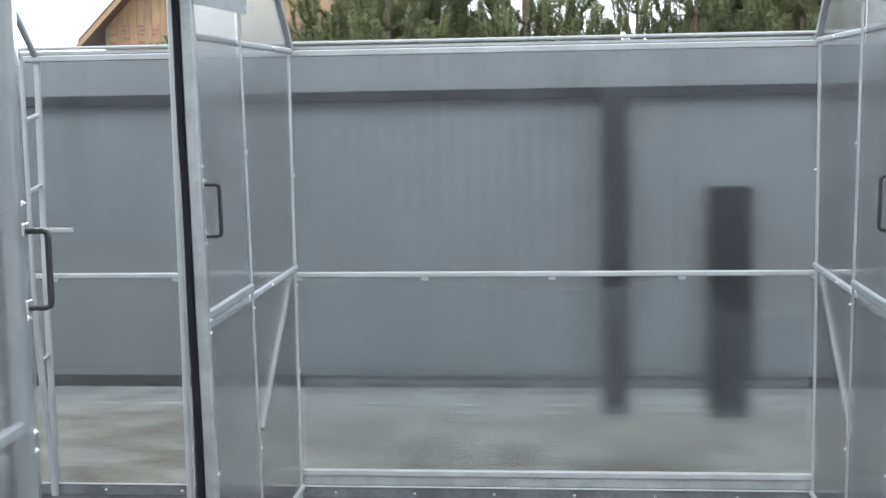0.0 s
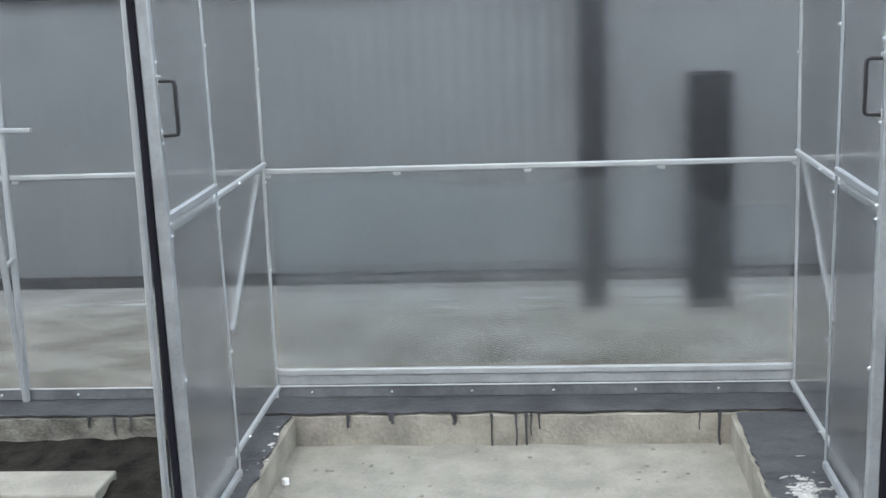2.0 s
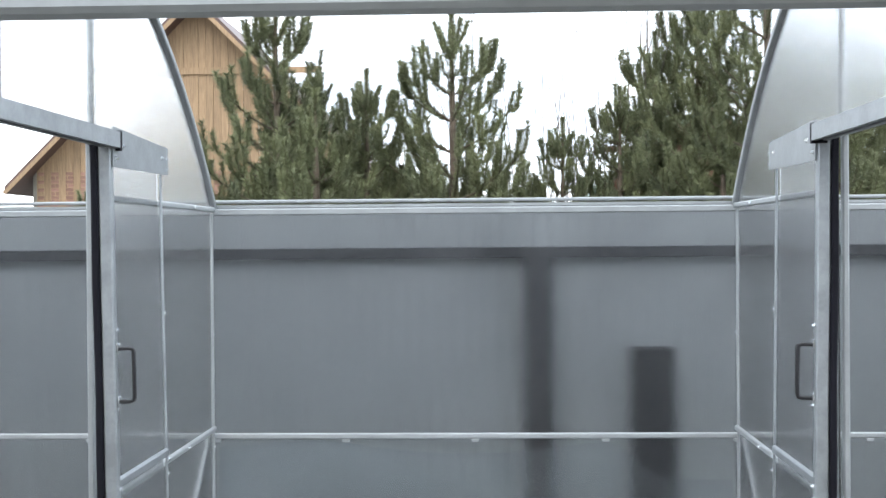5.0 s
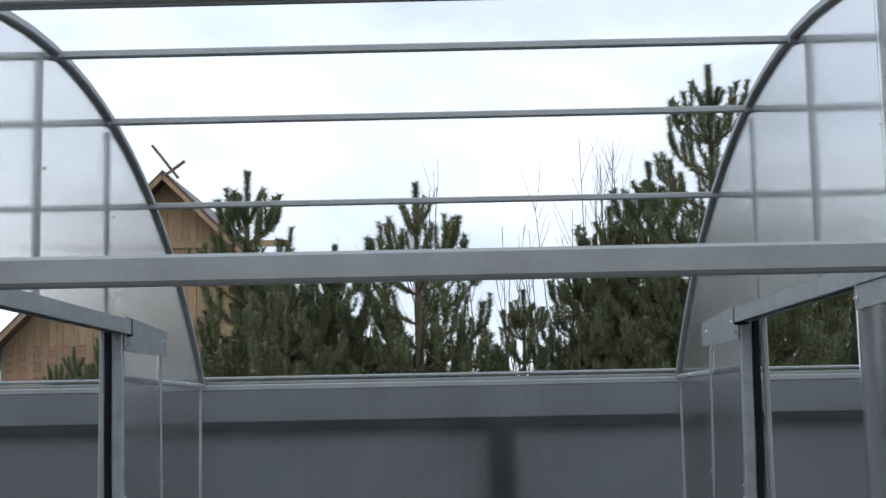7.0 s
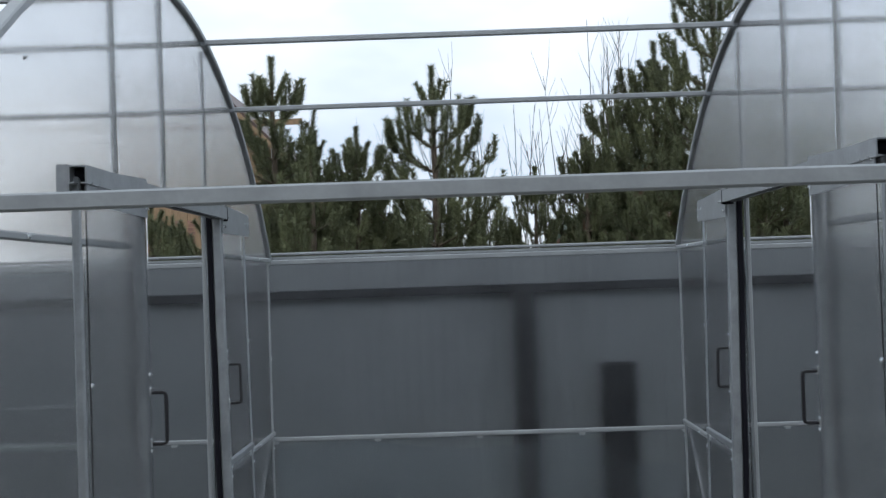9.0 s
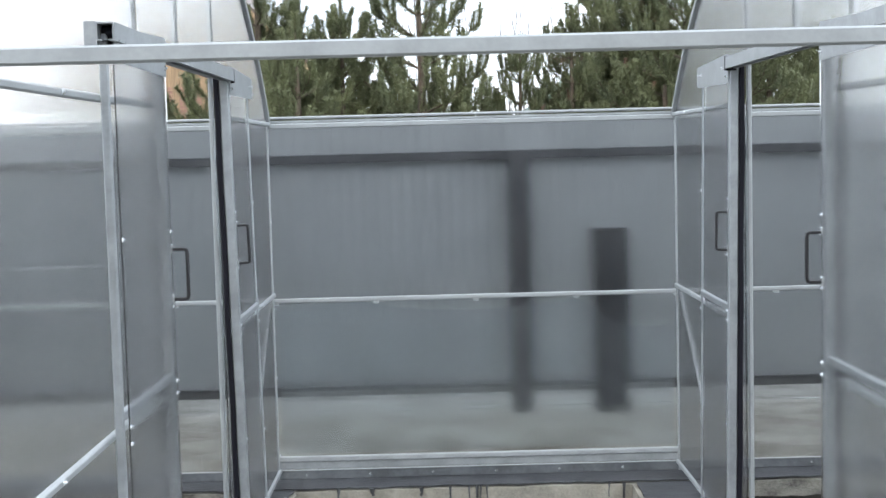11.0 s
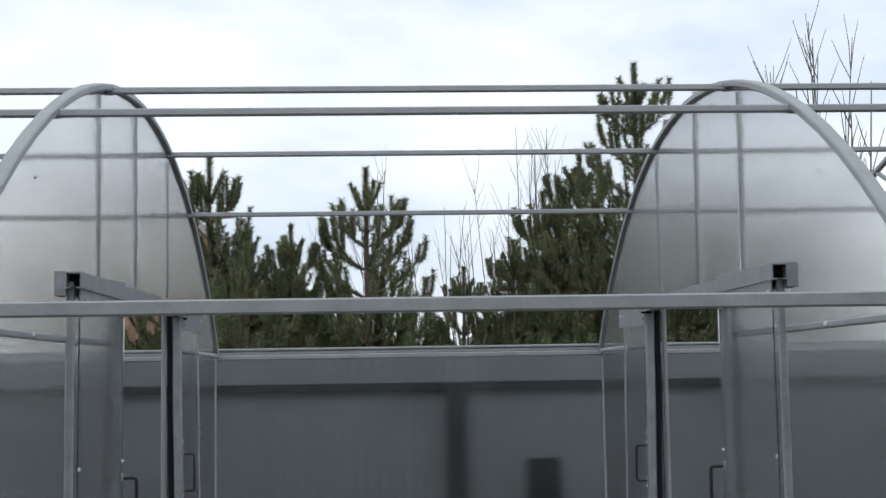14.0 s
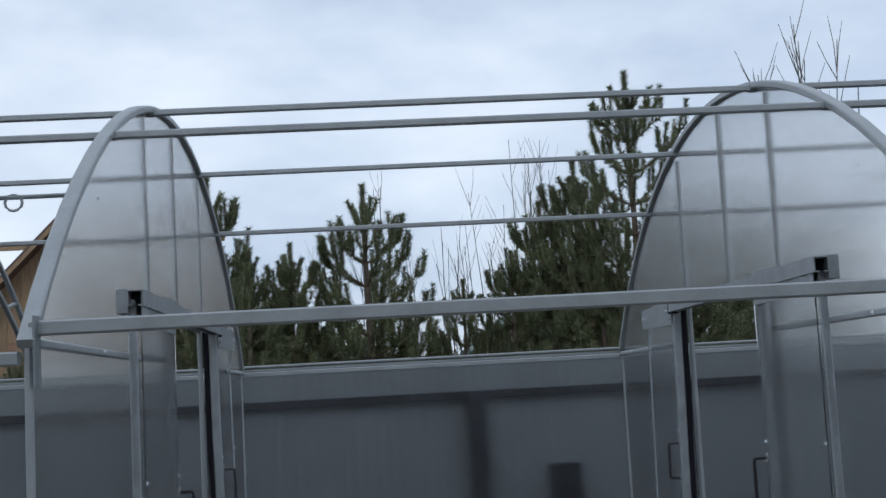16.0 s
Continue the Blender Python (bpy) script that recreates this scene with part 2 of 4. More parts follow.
def rod(bm, pts, radii, n=6):
    pts = [Vector(p) for p in pts]
    rings = []
    for i, p in enumerate(pts):
        d = (pts[min(i + 1, len(pts) - 1)] - pts[max(i - 1, 0)]).normalized()
        s = d.orthogonal().normalized()
        u = d.cross(s)
        r = radii[i] if isinstance(radii, (list, tuple)) else radii
        rings.append([bm.verts.new(p + (s * math.cos(k * math.tau / n) + u * math.sin(k * math.tau / n)) * r) for k in range(n)])
    for a, b in zip(rings, rings[1:]):
        for i in range(n):
            bm.faces.new((a[i], a[(i + 1) % n], b[(i + 1) % n], b[i]))
    bm.faces.new(rings[0][::-1])
    bm.faces.new(rings[-1])
    return bm


def tube(name, pts, side, w, h, mat, parent, label="", r=0.004):
    return part(name, sweep(bmesh.new(), pts, side, w, h, r), mat, parent, label)


def bolt_mesh():
    """A hexagon head on a round washer, pointing along +x."""
    bm = bmesh.new()
    rod(bm, [(0, 0, 0), (0.002, 0, 0)], 0.0105, 12)
    rod(bm, [(0.002, 0, 0), (0.0075, 0, 0)], 0.0068, 6)
    rod(bm, [(0.0075, 0, 0), (0.011, 0, 0)], 0.0035, 6)
    me = bpy.data.meshes.new("bolt")
    bm.to_mesh(me)
    bm.free()
    me.materials.append(BOLT)
    return me


BOLT_MESH = bolt_mesh()


def bolt(parent, at, direction=(1, 0, 0)):
    ob = new("bolt", BOLT_MESH)
    ob.matrix_world = Matrix.Translation(at) @ Vector(direction).to_track_quat("X", "Z").to_matrix().to_4x4()
    ob.scale = (0.75, 0.75, 0.75)
    ob.parent = parent
    return ob


# ---- the greenhouse: plan ----
BAY = 2.1          # between the cross walls
DEEP = 4.4         # across, from the near wall (y = -4.4) to the far wall (y = 0)
Z_SILL, Z_MID, Z_EAVE = 0.116, 0.95, 1.86
Z_CENTRE, RADIUS = -0.337, 3.109
PURLINS = (-0.978, -1.57, -2.15, -2.77, -3.47)
LEFT_END, RIGHT_END = -6.3, 8.4


def arch_z(y, lower=0.0):
    return Z_CENTRE + math.sqrt((RADIUS - lower) ** 2 - (y + DEEP / 2) ** 2)


def arch_points(n=28, lower=0.0):
    half = math.asin(DEEP / 2 / RADIUS)
    r = RADIUS - lower
    return [(-DEEP / 2 + r * math.sin(half - 2 * half * i / n), Z_CENTRE + r * math.cos(half - 2 * half * i / n)) for i in range(n + 1)]


# ground: one sheet round the pit of the greenhouse
bm = bmesh.new()
xs = [-400, -60, -15, -6.5] + [-6.5 + 15.0 * k / 40 for k in range(1, 41)] + [20, 60, 400]
ys = [-400, -60, -15, -4.65, 0.02] + [0.02 + 1.0 * k / 10 for k in range(1, 11)] + [3, 8, 20, 60, 400]
grid = {}
for ix, gx in enumerate(xs):
    for iy, gy in enumerate(ys):
        fine = abs(gx) < 12 and 0.05 < gy < 2
        gz = 0.09 + 0.08 * min(1, max(0, (gy - 0.15) / 0.5)) + (0.04 * noise.noise(Vector((gx * 2.3, gy * 4.0, 0))) if fine and 0.2 < gy else 0)
        gz = -0.02 if gy in (0.02, -4.65) and -6.6 < gx < 8.6 else gz
        grid[ix, iy] = bm.verts.new((gx, gy, gz))
for ix in range(len(xs) - 1):
    for iy in range(len(ys) - 1):
        if xs[ix] >= -6.6 and xs[ix + 1] <= 8.6 and ys[iy] >= -4.7 and ys[iy + 1] <= 0.03:
            continue
        bm.faces.new((grid[ix, iy], grid[ix + 1, iy], grid[ix + 1, iy + 1], grid[ix, iy + 1]))
tagged(part("ground", bm, GROUND), "bare muddy ground with patches of old snow", "ground", kind="structure")

# foundation beams, pit floors
def rough_beam(lo, hi, seed, name="foundation_beam", mat=None, look_of="weathered cast concrete foundation beam with a bitumen-felt cover"):
    bm = bmesh.new()
    box(bm, lo, hi)
    long = 0 if hi[0] - lo[0] > hi[1] - lo[1] else 1
    es = [e for e in bm.edges if abs((e.verts[0].co - e.verts[1].co)[long]) > 0.1]
    bmesh.ops.subdivide_edges(bm, edges=es, cuts=60, use_grid_fill=True)
    for v in bm.verts:
        n3 = noise.noise_vector(v.co * 6 + Vector((seed, 0, 0)))
        v.co += n3 * 0.008
    return tagged(part(name, bm, mat or CONCRETE), look_of, "foundation", kind="structure")


X_IN0, X_IN1, Y_IN = 0.115, 1.82, -0.25
rough_beam((-0.1, Y_IN, -0.5), (2.2, 0.12, 0.0), 1)
for bx0, bx1 in ((-6.5, -0.1), (2.2, 8.5)):
    rough_beam((bx0, Y_IN, -0.5), (bx1, 0.12, 0.0), 1, mat=DAMP, look_of="damp soil-stained concrete foundation beam under black felt")
rough_beam((-0.18, -4.6, -0.5), (X_IN0, Y_IN, -0.002), 2)
rough_beam((X_IN1, -4.6, -0.5), (2.28, Y_IN, -0.002), 3)
rough_beam((-6.5, -4.65, -0.5), (8.5, -4.22, -0.004), 4)


def pit_floor(x0, x1, z, mat, name, label, rough):
    bm = bmesh.new()
    bmesh.ops.create_grid(bm, x_segments=50, y_segments=80, size=0.5)
    for v in bm.verts:
        v.co = Vector((x0 + (v.co.x + 0.5) * (x1 - x0), -4.25 + (v.co.y + 0.5) * 4.02, z))
        v.co.z += rough * noise.noise(v.co * 7) + rough * 0.5 * noise.noise(v.co * 23)
    tagged(part(name, bm, mat, smooth=True), label, "floor", kind="structure")


pit_floor(X_IN0 - 0.03, X_IN1 + 0.03, -0.12, SLAB, "floor", "rough pale concrete slab inside the foundation", 0.006)
pit_floor(-6.5, -0.15, -0.085, SOIL, "soil_bed", "dark wet garden soil inside the foundation", 0.03)
pit_floor(2.25, 8.5, -0.085, SOIL, "soil_bed", "dark wet garden soil inside the foundation", 0.03)


def felt(points_in, points_out, z, seed):
    """A strip of roofing felt with a torn inner edge."""
    bm = bmesh.new()
    rng = random.Random(seed)
    a, b = [], []
    n = int((Vector(points_in[1]) - Vector(points_in[0])).length / 0.04)
    for k in range(n + 1):
        f = k / n
        pi = Vector(points_in[0]).lerp(Vector(points_in[1]), f)
        po = Vector(points_out[0]).lerp(Vector(points_out[1]), f)
        d = (pi - po).normalized()
        pi = pi + d * (rng.uniform(-0.007, 0.004) + 0.016 * noise.noise(pi * 5) + 0.008 * noise.noise(pi * 17))
        a.append(bm.verts.new((pi.x, pi.y, z + rng.uniform(0, 0.003))))
        b.append(bm.verts.new((po.x, po.y, z)))
    low = [bm.verts.new((v.co.x, v.co.y, z - 0.004)) for v in a]
    for k in range(n):
        bm.faces.new((a[k], a[k + 1], b[k + 1], b[k]))
        bm.faces.new((a[k], low[k], low[k + 1], a[k + 1]))
    bmesh.ops.recalc_face_normals(bm, faces=bm.faces[:])
    return tagged(part("felt_strip", bm, BITUMEN), "black bitumen roofing felt laid on the foundation", "roofing felt", kind="structure")


felt([(-6.4, Y_IN + 0.012, 0), (8.4, Y_IN + 0.012, 0)], [(-6.4, 0.11, 0), (8.4, 0.11, 0)], 0.012, 5)
felt([(X_IN0 - 0.012, -0.26, 0), (X_IN0 - 0.012, -4.5, 0)], [(-0.17, -0.26, 0), (-0.17, -4.5, 0)], 0.010, 6)
felt([(X_IN1 + 0.012, -0.26, 0), (X_IN1 + 0.012, -4.5, 0)], [(2.27, -0.26, 0), (2.27, -4.5, 0)], 0.010, 7)
# runs of bitumen down the inner face
rng = random.Random(11)
runs = bmesh.new()
for dx, dl, dw in ((0.895, 0.12, 0.007), (0.99, 0.13, 0.006), (1.03, 0.14, 0.008), (1.05, 0.08, 0.005), (1.08, 0.05, 0.006), (1.70, 0.06, 0.005), (1.775, 0.13, 0.009), (0.75, 0.03, 0.012), (0.5, 0.025, 0.014),
                   (-0.62, 0.06, 0.006), (-0.72, 0.03, 0.009), (-0.55, 0.05, 0.005), (0.33, 0.04, 0.01)):
    pts = [(dx, Y_IN - 0.006, 0.012), (dx, Y_IN - 0.010, -0.01), (dx + rng.uniform(-0.004, 0.004), Y_IN - 0.010, -dl * 0.6), (dx + rng.uniform(-0.005, 0.005), Y_IN - 0.009, -dl)]
    rod(runs, pts, [dw * 1.1, dw * 0.7, dw * 0.5, dw * 0.6], 6)
tagged(part("bitumen_runs", runs, BITUMEN), "dried black bitumen runs on the concrete face", "bitumen", kind="stuff")

# ---- the greenhouse frame ----
house = thing("greenhouse", "arched greenhouse frame of galvanised steel tubes clad in clear twin-wall polycarbonate", "greenhouse")


def far_tube(name, z, w, h, y=-0.012, x0=LEFT_END, x1=RIGHT_END, mat=None):
    return tube(name, [(x0, y, z), (x1, y, z)], (0, 0, 1), w, h, mat or WHITE_TUBE, house)


def sheet(name, outline, axis, at, thick, mat, parent):
    """A flat sheet with the given outline, extruded by thick along axis."""
    bm = bmesh.new()
    if axis == "x":
        a = [bm.verts.new((at, u, v)) for u, v in outline]
        b = [bm.verts.new((at + thick, u, v)) for u, v in outline]
    else:
        a = [bm.verts.new((u, at, v)) for u, v in outline]
        b = [bm.verts.new((u, at + thick, v)) for u, v in outline]
    n = len(a)
    bm.faces.new(a)
    bm.faces.new(b[::-1])
    for i in range(n):
        bm.faces.new((a[i], b[i], b[(i + 1) % n], a[(i + 1) % n]))
    bmesh.ops.recalc_face_normals(bm, faces=bm.faces[:])
    ob = part(name, bm, mat, parent)
    ob.visible_shadow = False
    return ob


far_tube("eave_rail", Z_EAVE - 0.008, 0.026, 0.026)
far_tube("eave_cap", Z_EAVE + 0.034, 0.014, 0.03, 0.006)
far_tube("eave_flashing", Z_EAVE + 0.014, 0.016, 0.006, 0.0)
far_tube("mid_rail", Z_MID, 0.022, 0.022)
far_tube("sill_rail", Z_SILL, 0.028, 0.024, -0.016, 0.008, BAY - 0.008)
far_tube("sill_lip", 0.0605, 0.006, 0.012, -0.034)
part("sill_plate", box(bmesh.new(), (0.008, -0.020, 0.063), (BAY - 0.008, -0.012, Z_SILL - 0.014), 0.001), material("matt_zinc", (0.24, 0.255, 0.265), 0.6, 0.15, 0.15, 9, 0.05, 70), house)
kick = bmesh.new()
sweep(kick, [(LEFT_END, -0.030, 0.035), (RIGHT_END, -0.030, 0.035)], (0, 0, 1), 0.044, 0.012, 0.002)
part("sill_angle", kick, material("dull_zinc", (0.13, 0.14, 0.15), 0.45, 0.4, 0.25, 9, 0.08, 70), house, "dull galvanised angle screwed to the foundation")
for k in range(44):
    bolt(house, (LEFT_END + 0.18 + k * 0.33, -0.0365, 0.034), (0, -1, 0)).scale = (0.6, 0.6, 0.6)
for y in PURLINS:
    tube("purlin", [(LEFT_END, y, arch_z(y) - 0.012), (RIGHT_END, y, arch_z(y) - 0.012)], (0, 0, 1), 0.022, 0.022, WHITE_TUBE, house)
# lintel over the open near side of the middle bay, eave rails of the bays beside it
tube("lintel", [(0.0, -DEEP + 0.035, 1.893), (BAY, -DEEP + 0.035, 1.893)], (0, 0, 1), 0.032, 0.030, WHITE_TUBE, house)
for x0, x1 in ((LEFT_END, -0.02), (BAY + 0.02, RIGHT_END)):
    tube("near_eave_rail", [(x0, -DEEP + 0.02, Z_EAVE - 0.03), (x1, -DEEP + 0.02, Z_EAVE - 0.03)], (0, 0, 1), 0.03, 0.03, WHITE_TUBE, house)
for k in range(-3, 4):
    x0 = k * BAY + 0.004
    sheet("wall_sheet", [(x0, 0.03), (x0 + BAY - 0.008, 0.03), (x0 + BAY - 0.008, Z_EAVE + 0.008), (x0, Z_EAVE + 0.008)], "y", 0.004, 0.004, SHEET_X, house)
# thin hazy film on the middle sheet's lower half, top edge sagging between clips
film_top = []
for k in range(29):
    u = 2.08 - k * 2.06 / 28
    sag = 0.055 * math.sin(math.pi * (u - 0.45) / 1.15) if 0.45 < u < 1.6 else (0.16 * min(1, (u - 1.6) / 0.2) if u >= 1.6 else 0.03 * (0.45 - u) / 0.45)
    film_top.append((u, 0.93 - sag))
film = sheet("hazy_film", [(0.02, 0.14), (2.08, 0.14)] + film_top, "y", 0.011, 0.001, SHEET_FILM, house)
tagged(film, "thin milky film with a sagging edge")
# roofing screws that hold the sheet to the mid rail
for k in range(-9, 13):
    part("rail_clip", box(bmesh.new(), (0.52 * k + 0.0, -0.022, Z_MID - 0.024), (0.52 * k + 0.03, -0.004, Z_MID - 0.012), 0.002), WHITE_TUBE, house)


def cross_wall(x, s):
    """A cross wall at x; s = +1 where its doors hang on the +x side."""
    arc = arch_points()
    tube("arch", [(x, y, z) for y, z in arc], (1, 0, 0), 0.038, 0.024, WHITE_TUBE, house)
    for y in (-0.03, -DEEP + 0.02):
        tube("corner_post", [(x, y, 0.0), (x, y, Z_EAVE)], (1, 0, 0), 0.016, 0.022, WHITE_TUBE, house)
        bolt(house, (x + s * 0.009, y, 0.06), (s, 0, 0))
    xb = x - s * 0.018
    J0, J1 = -1.53, -2.84
    for y in (J0, J1):
        tube("door_jamb", [(xb, y, 0.02), (xb, y, arch_z(y) - 0.03)], (1, 0, 0), 0.018, 0.026, WHITE_TUBE, house)
    for y, z0 in ((-2.23, 2.05),):
        tube("gable_post", [(xb, y, z0), (xb, y, arch_z(y) - 0.03)], (1, 0, 0), 0.022, 0.022, WHITE_TUBE, house)
    for y0, y1 in ((-0.045, J0 + 0.015), (J1 - 0.015, -DEEP + 0.035)):
        for z in (0.06, 0.985, Z_EAVE + 0.002):
            tube("cross_rail", [(x + s * 0.0125, y0, z), (x + s * 0.0125, y1, z)], (0, 0, 1), 0.020, 0.018, WHITE_TUBE, house)
    tube("door_header", [(xb, J0 - 0.015, 2.03), (xb, J1 + 0.015, 2.03)], (0, 0, 1), 0.026, 0.026, WHITE_TUBE, house)
    tube("brace", [(xb, -0.06, 0.94), (xb, -0.63, 0.46)], (1, 0, 0), 0.020, 0.024, WHITE_TUBE, house)
    t = 0.004
    edge = 0.012
    far = [(-0.02, Z_EAVE - 0.01)] + [(y, z - edge) for y, z in arc if J0 < y < -0.03] + [(J0, arch_z(J0) - edge), (J0, 0.03), (-0.02, 0.03)]
    near = [(J1, 0.03), (J1, arch_z(J1) - edge)] + [(y, z - edge) for y, z in arc if -DEEP + 0.03 < y < J1] + [(-DEEP + 0.035, Z_EAVE - 0.01), (-DEEP + 0.035, 0.03)]
    mid = [(J0 - 0.003, 2.02), (J0 - 0.003, arch_z(J0) - edge)] + [(y, z - edge) for y, z in arc if J1 < y < J0] + [(J1 + 0.003, arch_z(J1) - edge), (J1 + 0.003, 2.02)]
    for o in (far, near, mid):
        sheet("gable_sheet", o, "x", x - t / 2, t, SHEET_Y, house)
    xf = x + s * 0.003
    for y, z in ((-1.50, 2.395), (-2.23, 2.42), (-2.84, 2.365), (-3.66, 2.28), (-3.5, 0.5)):
        bolt(house, (xf, y, z), (s, 0, 0))
    for y, z in ((-3.72, 1.862), (-0.40, 1.862), (-0.53, 0.985), (-0.63, 0.06), (-3.85, 0.985)):
        bolt(house, (x + s * 0.0225, y, z), (s, 0, 0))
    for z in (0.14, 0.55, 0.91, 1.36):
        bolt(house, (x + s * 0.009, -0.03, z), (s, 0, 0))
    # purlin clamps on the arch
    for y in PURLINS:
        part("purlin_clamp", box(bmesh.new(), (x - 0.022, y - 0.014, arch_z(y) - 0.025), (x + 0.022, y + 0.014, arch_z(y) + 0.002), 0.003), ZINC, house)
    part("arch_foot_plate", box(bmesh.new(), (x + s * 0.014, -DEEP - 0.004, Z_EAVE - 0.09), (x + s * 0.020, -DEEP + 0.045, Z_EAVE + 0.06), 0.002), ZINC, house)
    # track of the sliding doors: an open square channel
    xr = x + s * 0.060
    ch = bmesh.new()
    y0, y1 = -3.46, -1.57
    z0, z1 = 2.000, 2.046
    w = 0.023
    for lo, hi in (((xr - w, y0, z1 - 0.004), (xr + w, y1, z1)), ((xr - w, y0, z0), (xr - w + 0.004, y1, z1 - 0.004)), ((xr + w - 0.004, y0, z0), (xr + w, y1, z1 - 0.004)),
                   ((xr - w + 0.004, y0, z0), (xr - 0.008, y1, z0 + 0.004)), ((xr + 0.008, y0, z0), (xr + w - 0.004, y1, z0 + 0.004))):
        box(ch, lo, hi)
    part("door_track", ch, ZINC, house, "galvanised sliding door track")
    roller = bmesh.new()
    rod(roller, [(xr - 0.017, y0 + 0.05, 2.024), (xr + 0.017, y0 + 0.05, 2.024)], 0.018, 14)
    part("track_roller", roller, SEAL, house, "black plastic roller")
    part("track_bracket", box(bmesh.new(), (min(x + s * 0.004, xr - s * w), y0 + 0.01, 1.98), (max(x + s * 0.004, xr - s * w), y0 + 0.09, 2.05), 0.001), ZINC, house)
    part("track_stop", box(bmesh.new(), (xr - 0.022, y1, 1.993), (xr + 0.022, y1 + 0.025, 2.050), 0.002), SEAL, house, "black plastic stop")


cross_wall(0.0, 1)
cross_wall(BAY, -1)


def truss_arch(x):
    """A mid-bay arch: two tubes and short rungs between them."""
    outer = [(-0.03, 0.0), (-0.03, 0.9)] + [(y, z - 0.012) for y, z in arch_points(22)] + [(-DEEP + 0.03, 0.9), (-DEEP + 0.03, 0.0)]
    inner = [(-0.05, 0.0), (-0.17, 0.9)] + [(y + (0.17 if y < -2 else -0.17) * (1 - min(1, (z - Z_EAVE) / 0.5)), z - 0.012 - 0.15 * min(1, (z - Z_EAVE) / 0.5)) for y, z in arch_points(22)] + [(-DEEP + 0.17, 0.9), (-DEEP + 0.05, 0.0)]
    tube("arch", [(x, y, z) for y, z in outer], (1, 0, 0), 0.024, 0.024, WHITE_TUBE, house)
    tube("arch", [(x, y, z) for y, z in inner], (1, 0, 0), 0.024, 0.024, WHITE_TUBE, house)
    for z in (0.03, 0.62, 1.33, 1.62):
        f = min(1, z / 0.9)
        tube("rung", [(x, -0.03, z), (x, -0.04 - 0.13 * f, z - 0.02)], (1, 0, 0), 0.018, 0.018, WHITE_TUBE, house)
    for k in range(3, 21, 2):
        (ya, za), (yb, zb) = outer[k], inner[k + 1]
        tube("rung", [(x, ya, za), (x, yb, zb)], (1, 0, 0), 0.018, 0.018, WHITE_TUBE, house)


truss_arch(-1.06)
truss_arch(BAY + 1.06)
tube("shelf_bar", [(-1.40, -0.035, 1.15), (-0.93, -0.035, 1.145)], (0, 0, 1), 0.020, 0.020, WHITE_TUBE, house)
# tension wire with its clamp beside the cross wall
wire = bmesh.new()
rod(wire, [(-6.2, -3.88, 2.262), (-3.0, -3.88, 2.252), (-0.02, -3.88, 2.256)], 0.006, 6)
part("tension_wire", wire, ZINC, house)
for cx in (-0.16, -0.24):
    ring = bmesh.new()
    rod(ring, [(cx + 0.022 * math.cos(a * math.tau / 12), -3.88, 2.242 + 0.02 * math.sin(a * math.tau / 12)) for a in range(13)], 0.004, 5)
    part("wire_clamp", ring, ZINC, house)


